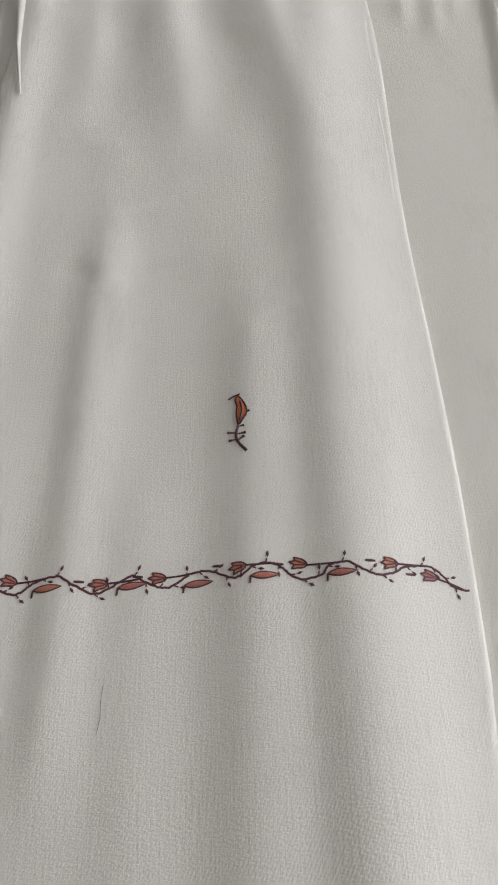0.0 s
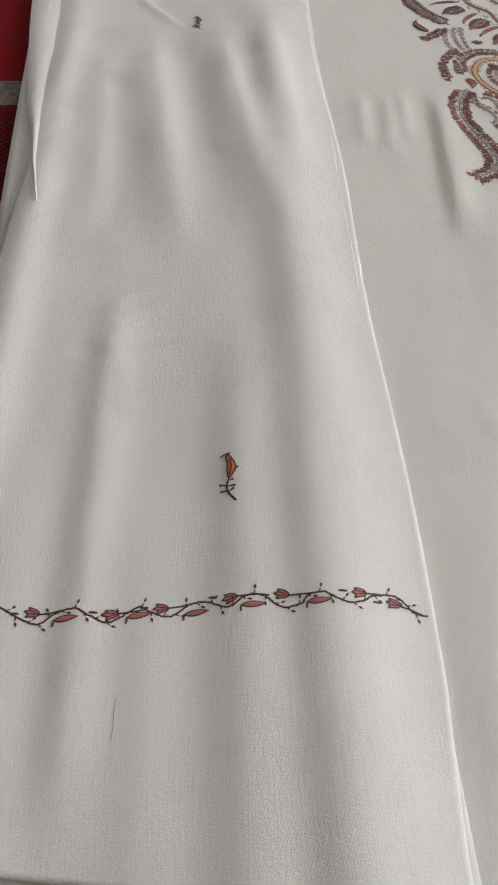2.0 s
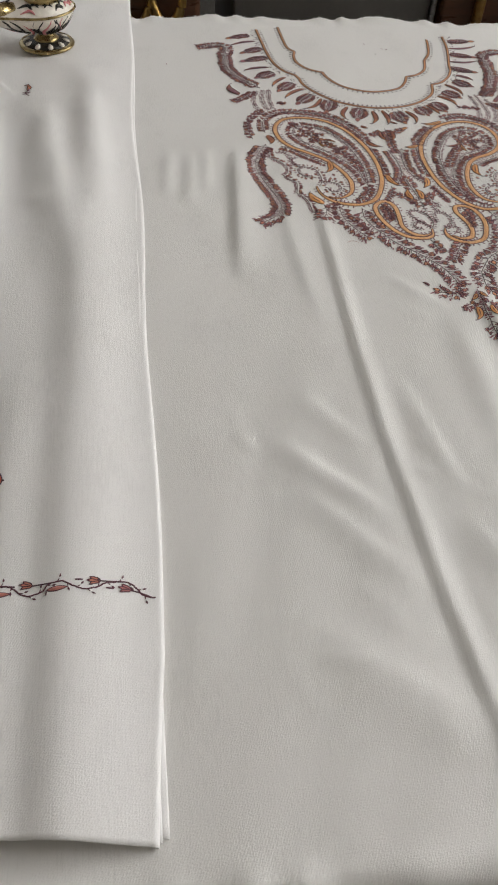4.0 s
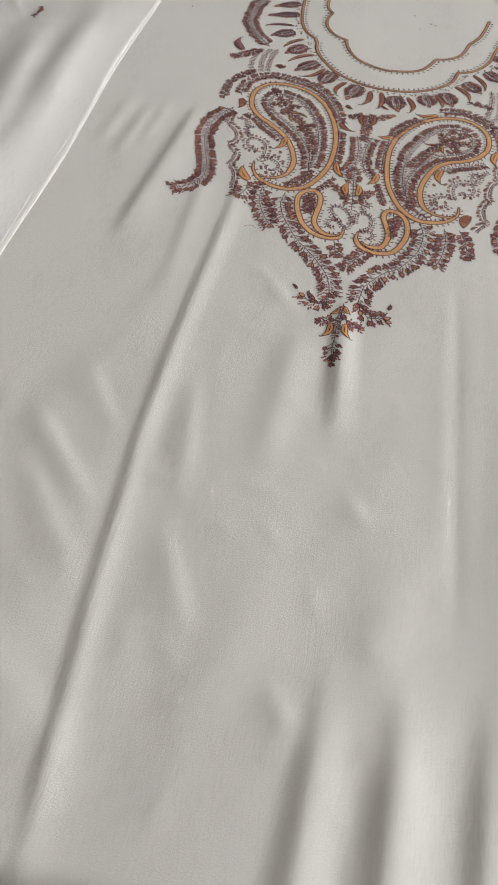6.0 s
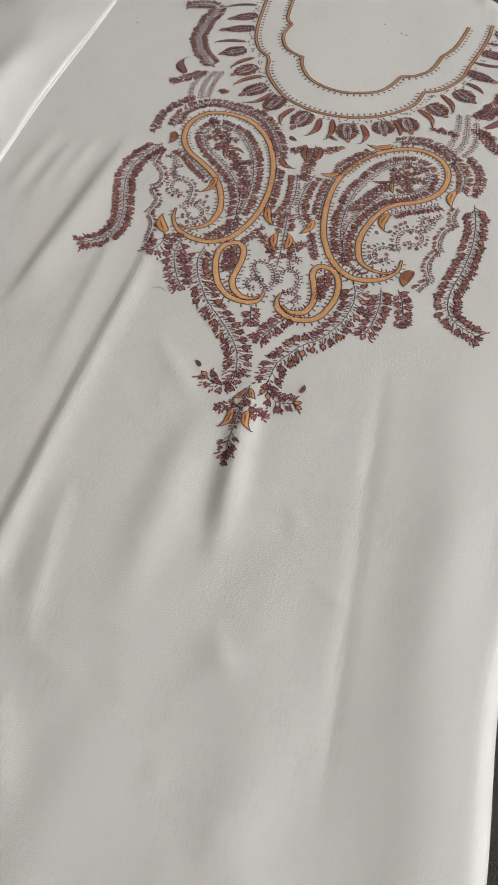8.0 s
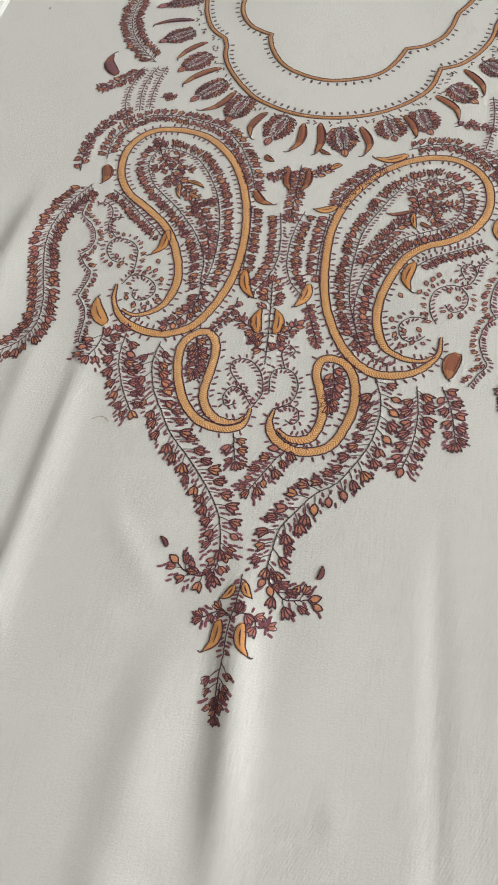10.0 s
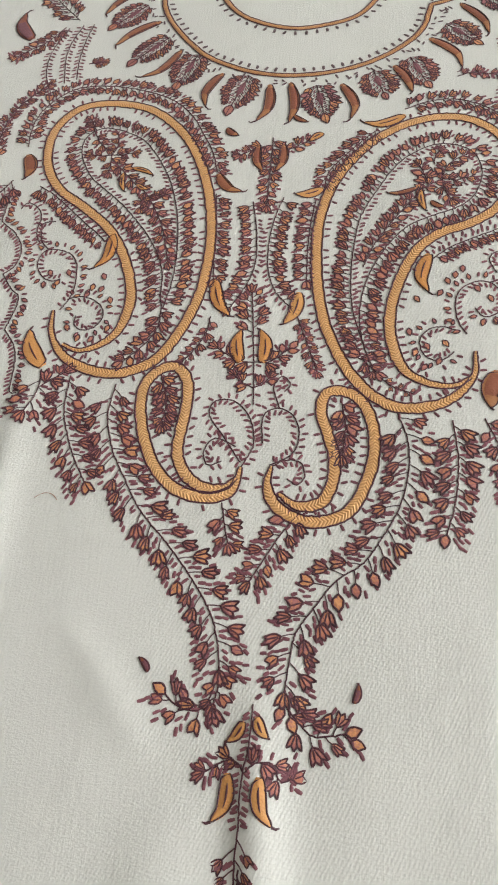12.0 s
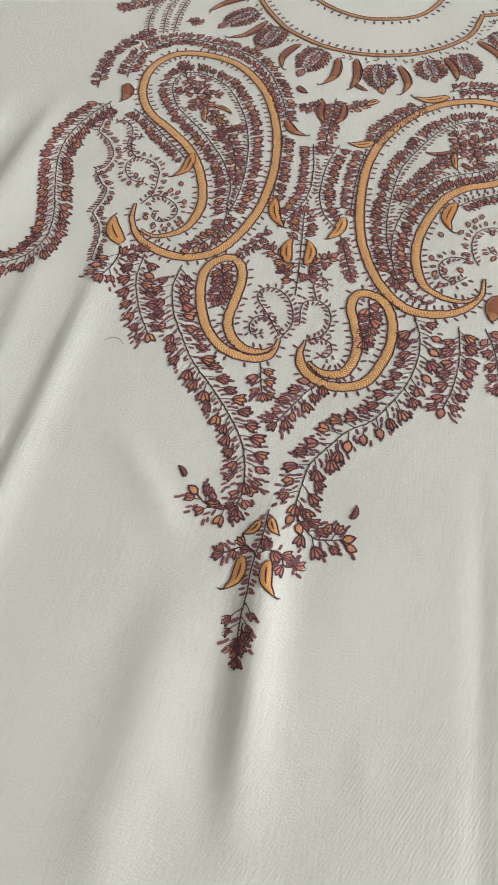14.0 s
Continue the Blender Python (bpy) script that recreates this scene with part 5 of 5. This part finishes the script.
def flower_motif(at, size, turn):
    """A single upright bud on a stem with small side leaves."""
    x0, y0 = at
    c, s = math.cos(turn), math.sin(turn)

    def put(pts):
        return [(x0 + size * (x * c - y * s), y0 + size * (x * s + y * c)) for x, y in pts]

    st = Stitches(shawl_height)
    body = put([(0.2, 0), (1.6, -1.8), (3.2, -5), (3.6, -8), (2.4, -10.5), (0.6, -13), (-0.2, -9), (0, -5), (-0.6, -2)])
    st.fill(body, 0.4, 1)
    st.strip([*smooth_line([*body, body[0]], 0.6 * size)], 0.7, 0.5, 0)
    st.strip(smooth_line(put([(1.2, -3), (1.8, -7), (0.8, -12)]), 0.8), 0.7, 0.6, 0, 0.0005)
    st.strip(smooth_line(put([(-3.2, -1.6), (-1.4, -0.4), (0.3, 0.2), (1.2, 0.4)]), 0.6), 0.7, 0.4)
    st.strip(smooth_line(put([(0.6, -13), (-0.4, -17), (0.2, -20.5), (3.4, -24.8)]), 0.8), [*np.linspace(0.8, 1.2, len(smooth_line(put([(0.6, -13), (-0.4, -17), (0.2, -20.5), (3.4, -24.8)]), 0.8)))], 0.4)
    for p, q in (((-0.2, -16.8), (-3.6, -16.2)), ((-0.2, -17.2), (3.2, -16.8)), ((0, -19.5), (-3.2, -19.8)), ((0.2, -20), (2.6, -18.2)), ((0.8, -14), (2.6, -13.6)), ((3.6, -8), (4.6, -7.2))):
        a, b = put([p, q])
        st.strip([a, ((a[0] + b[0]) / 2, (a[1] + b[1]) / 2), b], [0.4, 0.7, 1.3], 0.35)
    sewn("flower_motif", st, [MAROON, SCARLET], SHAWL, "scarlet bud on a maroon stem")


flower_motif((-300.6, -435.0), 1.0, 0.0)
flower_motif((-315.0, 7.0), 0.95, 0.0)


def weave_slub():
    """A dark slub of yarn in the shawl."""
    st = Stitches(shawl_height)
    st.strip(smooth_line([(-342.8, -541), (-343.2, -546), (-343.0, -551), (-343.8, -556)], 0.8), 0.14, 0.04)
    sewn("dark_slub", st, [MAROON], SHAWL)


weave_slub()

# ---- on the table beside the shawl ----


def red_runner():
    r = tagged(new("table_runner"), "plain red table runner with a floral ribbon edge", "runner")
    m = Matrix.Translation((-0.60, 0.03, 0)) @ Matrix.Rotation(radians(-1), 4, "Z")
    bm = bmesh.new()
    box(bm, (-0.045, -0.105, -0.0055), (0.165, 0.16, -0.0035), 0.0008, m)
    part("runner_cloth", bm, PLAIN_RED, r)
    bm = bmesh.new()
    box(bm, (-0.045, -0.141, -0.0055), (0.165, -0.1055, -0.0032), 0.0008, m)
    part("ribbon_edge", bm, FLORAL, r, "faded floral ribbon")
    mat = tagged(new("place_mat"), "red quilted place mat lying beside the shawl", "mat")
    bm = bmesh.new()
    box(bm, (-0.66, -0.52, -0.0055), (-0.435, -0.113, -0.0028), 0.001)
    part("quilted_cloth", bm, RED, mat)


red_runner()


def tumbler():
    g = thing("glass_tumbler", (-0.4690, -0.262, -0.0026), "clear glass tumbler with thick base on the mat", "glass")
    bm = bmesh.new()
    lathe(bm, [(0.004, 0.0005), (0.024, 0.0), (0.0285, 0.003), (0.030, 0.010), (0.0285, 0.018), (0.0275, 0.022), (0.0285, 0.030), (0.031, 0.06), (0.0335, 0.095), (0.0338, 0.097),
               (0.0322, 0.0965), (0.0300, 0.06), (0.0272, 0.030), (0.022, 0.024), (0.004, 0.0225)], 48)
    part("glass_body", bm, GLASS, g)
    return g


tumbler()


def brass_lamp():
    """An oil lamp of brass: round foot with petals, boat-shaped body with a long spout, curled handle and a domed lid."""
    z0 = float(shawl_height(-0.302, 0.089)) + 0.0012
    lamp = thing("oil_lamp", (-0.302, 0.089, z0), "brass oil lamp with ivory and black enamel on the shawl", "lamp", turn=32)
    bm = bmesh.new()
    lathe(bm, [(0.022, 0.0), (0.0255, 0.0004), (0.026, 0.0018), (0.0252, 0.0028), (0.0238, 0.0030)], 56)
    foot = part("foot_rim", bm, BRASS, lamp)
    bm = bmesh.new()
    lathe(bm, [(0.0238, 0.0024), (0.0160, 0.0050), (0.0095, 0.0068)], 56)
    part("foot_plate", bm, BLACK, foot, "blackened plate with ivory petals")
    for k in range(10):
        a = 2 * math.pi * k / 10
        bm = bmesh.new()
        ring = []
        for s in np.linspace(0, 2 * math.pi, 14, endpoint=False):
            rr = 0.0185 + 0.0032 * math.cos(s)
            tt = 0.0020 * math.sin(s) * (1.2 + 0.4 * math.cos(s))
            ring.append((rr, tt, 0.0030 + (0.0238 - rr) * 0.33 + 0.0003))
        top = [bm.verts.new(Matrix.Rotation(a, 4, "Z") @ Vector(p)) for p in ring]
        low = [bm.verts.new(v.co - Vector((0, 0, 0.0008))) for v in top]
        bm.faces.new(top)
        for i in range(14):
            bm.faces.new((low[i], low[(i + 1) % 14], top[(i + 1) % 14], top[i]))
        part("petal", bm, ENAMEL, foot)
    bm = bmesh.new()
    lathe(bm, [(0.0128, 0.0056), (0.0102, 0.0075), (0.0078, 0.0098), (0.0068, 0.0112), (0.0072, 0.0118), (0.0090, 0.0122), (0.0105, 0.0140)], 32)
    part("stem", bm, BRASS, lamp)
    DOWN = (0, 0, -0.0125)
    # boat-shaped bowl, long towards the spout at -x
    bm = bmesh.new()
    n, rows = 56, []
    for f, z in ((0.15, 0.0245), (0.42, 0.0262), (0.68, 0.0300), (0.88, 0.0350), (0.98, 0.0405), (1.0, 0.0440), (0.97, 0.0455), (0.80, 0.0500), (0.5, 0.0560), (0.22, 0.0590)):
        row = []
        for i in range(n):
            a = 2 * math.pi * i / n
            x, y = 0.031 * math.cos(a), 0.024 * math.sin(a)
            lift = 0.0
            if x < 0:
                k = (-math.cos(a)) ** 6
                x -= 0.028 * k * f
                y *= 1 - 0.35 * k
                lift = 0.004 * k * f
            row.append(bm.verts.new((x * f, y * f, z + lift)))
        rows.append(row)
    for lo, hi in zip(rows, rows[1:]):
        for i in range(n):
            bm.faces.new((lo[i], lo[(i + 1) % n], hi[(i + 1) % n], hi[i]))
    bm.faces.new(rows[0][::-1])
    bm.faces.new(rows[-1])
    bmesh.ops.translate(bm, verts=bm.verts, vec=DOWN)
    bowl = part("bowl", bm, ENAMEL, lamp, "ivory enamel bowl with black scrolls")
    # rim and scrolls laid on the bowl
    bm = bmesh.new()
    pts = [v for v in [((0.0315 * math.cos(a)) - (0.028 * (-math.cos(a)) ** 6 if math.cos(a) < 0 else 0), 0.0245 * math.sin(a) * (1 - (0.35 * (-math.cos(a)) ** 6 if math.cos(a) < 0 else 0)), 0.0440 + (0.004 * (-math.cos(a)) ** 6 if math.cos(a) < 0 else 0)) for a in np.linspace(0, 2 * math.pi, 64)]]
    tube(bm, pts, 0.0011, 6)
    bmesh.ops.translate(bm, verts=bm.verts, vec=DOWN)
    part("rim_bead", bm, BRASS, bowl)
    r = np.random.RandomState(9)
    for k in range(40):
        a = 2 * math.pi * (k + 0.3 * r.rand()) / 40
        c = math.cos(a)
        q = (-c) ** 6 if c < 0 else 0
        bm = bmesh.new()
        line = []
        for s in np.linspace(0, 1, 9):
            f = 0.45 + 0.5 * s
            z = 0.0262 + 0.0150 * s**1.6
            aa = a + 0.16 * math.sin(s * 5 + k)
            x = 0.031 * math.cos(aa) - (0.028 * q * f if c < 0 else 0)
            line.append((x * f * 1.025, 0.0242 * math.sin(aa) * f * 1.025 * (1 - 0.35 * q), z + 0.004 * q * f))
        tube(bm, line, [0.0005 + 0.0011 * math.sin(math.pi * s) for s in np.linspace(0, 1, 9)], 5)
        bmesh.ops.translate(bm, verts=bm.verts, vec=DOWN)
        part("scroll", bm, BLACK if k % 4 else PINK, bowl)
    # curled leaves on the upper half of the bowl
    for k in range(34):
        a0, s0 = r.uniform(0, 2 * math.pi), r.uniform(0.1, 0.75)
        bm = bmesh.new()
        line = []
        for s in np.linspace(0, 1, 8):
            up = min(1.0, s0 + 0.2 * math.sin(3.2 * s))
            aa = a0 + 0.32 * (s - 0.5)
            f = 0.97 - 0.47 * up
            c = math.cos(aa)
            q = (-c) ** 6 if c < 0 else 0
            line.append(((0.031 * c - 0.028 * q * f) * f * 1.02, 0.024 * math.sin(aa) * f * 1.02 * (1 - 0.35 * q), 0.0457 + 0.0105 * up + 0.004 * q * f))
        tube(bm, line, [0.0004 + 0.0011 * math.sin(math.pi * s) for s in np.linspace(0, 1, 8)], 5)
        bmesh.ops.translate(bm, verts=bm.verts, vec=DOWN)
        part("scroll", bm, (BLACK, BLACK, PINK, BLACK, BRASS)[k % 5], bowl)
    # spout lip, handle, lid
    bm = bmesh.new()
    tube(bm, [(-0.030, 0, 0.046), (-0.045, 0, 0.0485), (-0.058, 0, 0.050), (-0.067, 0, 0.0525), (-0.074, 0, 0.057)], [0.010, 0.0072, 0.0048, 0.0034, 0.0030], 14)
    bmesh.ops.translate(bm, verts=bm.verts, vec=DOWN)
    part("spout", bm, BRASS, lamp)
    bm = bmesh.new()
    curl = smooth_line([(-0.060, 0, 0.050), (-0.068, 0, 0.046), (-0.0735, 0, 0.055), (-0.0745, 0, 0.068), (-0.068, 0, 0.082), (-0.055, 0, 0.086), (-0.049, 0, 0.077), (-0.054, 0, 0.070)], 0.0025)
    tube(bm, curl.tolist(), 0.0017, 8)
    bmesh.ops.translate(bm, verts=bm.verts, vec=DOWN)
    part("handle", bm, BRASS, lamp, "beaded curled handle")
    bm = bmesh.new()
    lathe(bm, [(0.0185, 0.053), (0.020, 0.0565), (0.0175, 0.064), (0.010, 0.072), (0.004, 0.0765), (0.0028, 0.082), (0.0044, 0.086), (0.0008, 0.0905)], 36)
    bmesh.ops.translate(bm, verts=bm.verts, vec=DOWN)
    part("lid", bm, BRASS, lamp)


brass_lamp()

# ---- beyond the table ----


def carved_chair():
    """A low gilt chair: its carved front rail and scroll legs show past the table."""
    ch = thing("carved_armchair", (-0.42, 0.93, FLOOR), "maroon velvet armchair with carved gilt rail and legs", "armchair")
    bm = bmesh.new()
    box(bm, (-0.33, -0.02, 0.16), (0.33, 0.5, 0.28), 0.012)
    part("seat_frame", bm, WOOD, ch)
    bm = bmesh.new()
    box(bm, (-0.31, 0.0, 0.285), (0.31, 0.5, 0.40), 0.03)
    part("seat_cushion", bm, VELVET, ch)
    bm = bmesh.new()
    box(bm, (-0.33, 0.45, 0.40), (0.33, 0.55, 0.95), 0.03)
    part("backrest", bm, VELVET, ch)
    for k in range(10):
        x = -0.275 + 0.06 * k
        for sign in (-1, 1):
            bm = bmesh.new()
            pts = smooth_line([(x, -0.03, 0.17), (x + sign * 0.018, -0.035, 0.20), (x + sign * 0.03, -0.035, 0.235), (x + sign * 0.02, -0.035, 0.255), (x + sign * 0.010, -0.035, 0.24)], 0.006)
            tube(bm, pts.tolist(), np.linspace(0.013, 0.005, len(pts)).tolist(), 8)
            part("gilt_scroll", bm, GILT, ch)
    for x in (-0.3, 0.3):
        for y in (0.02, 0.46):
            bm = bmesh.new()
            tube(bm, smooth_line([(x, y, 0.0), (x, y - 0.025, 0.02), (x, y - 0.005, 0.08), (x, y, 0.16)], 0.01).tolist(), 0.02, 10)
            part("leg", bm, REDWOOD, ch)
    return ch


carved_chair()


def cabinet():
    c = thing("display_cabinet", (0.17, 0.95, FLOOR), "grey fronted cabinet with a steel edge trim", "cabinet")
    bm = bmesh.new()
    box(bm, (-0.19, 0.0, 0.02), (0.22, 0.4, 0.62), 0.006)
    part("body", bm, GREY, c)
    bm = bmesh.new()
    box(bm, (0.221, -0.006, 0.02), (0.232, 0.4, 0.63), 0.003)
    part("edge_trim", bm, STEEL, c, "bright steel edge trim")
    for x in (-0.15, 0.17):
        bm = bmesh.new()
        lathe(bm, [(0.02, 0), (0.024, 0.004), (0.024, 0.018)], 16, m=Matrix.Translation((x, 0.05, 0)))
        part("foot", bm, BLACK, c)


cabinet()


def fluted_stand():
    """A dark stand with gilt fluting beside the cabinet."""
    s = thing("fluted_stand", (0.60, 0.93, FLOOR), "dark wooden stand with gilt vertical fluting", "stand")
    bm = bmesh.new()
    box(bm, (-0.19, 0.0, 0.0), (0.22, 0.35, 0.5), 0.006)
    part("body", bm, WOOD, s)
    for k in range(9):
        x = -0.115 if k == 0 else -0.07 + 0.03 * k
        bm = bmesh.new()
        tube(bm, [(x, -0.006, 0.01), (x, -0.008, 0.25), (x, -0.006, 0.49)], 0.011, 10)
        part("gilt_flute", bm, GILT, s)


fluted_stand()
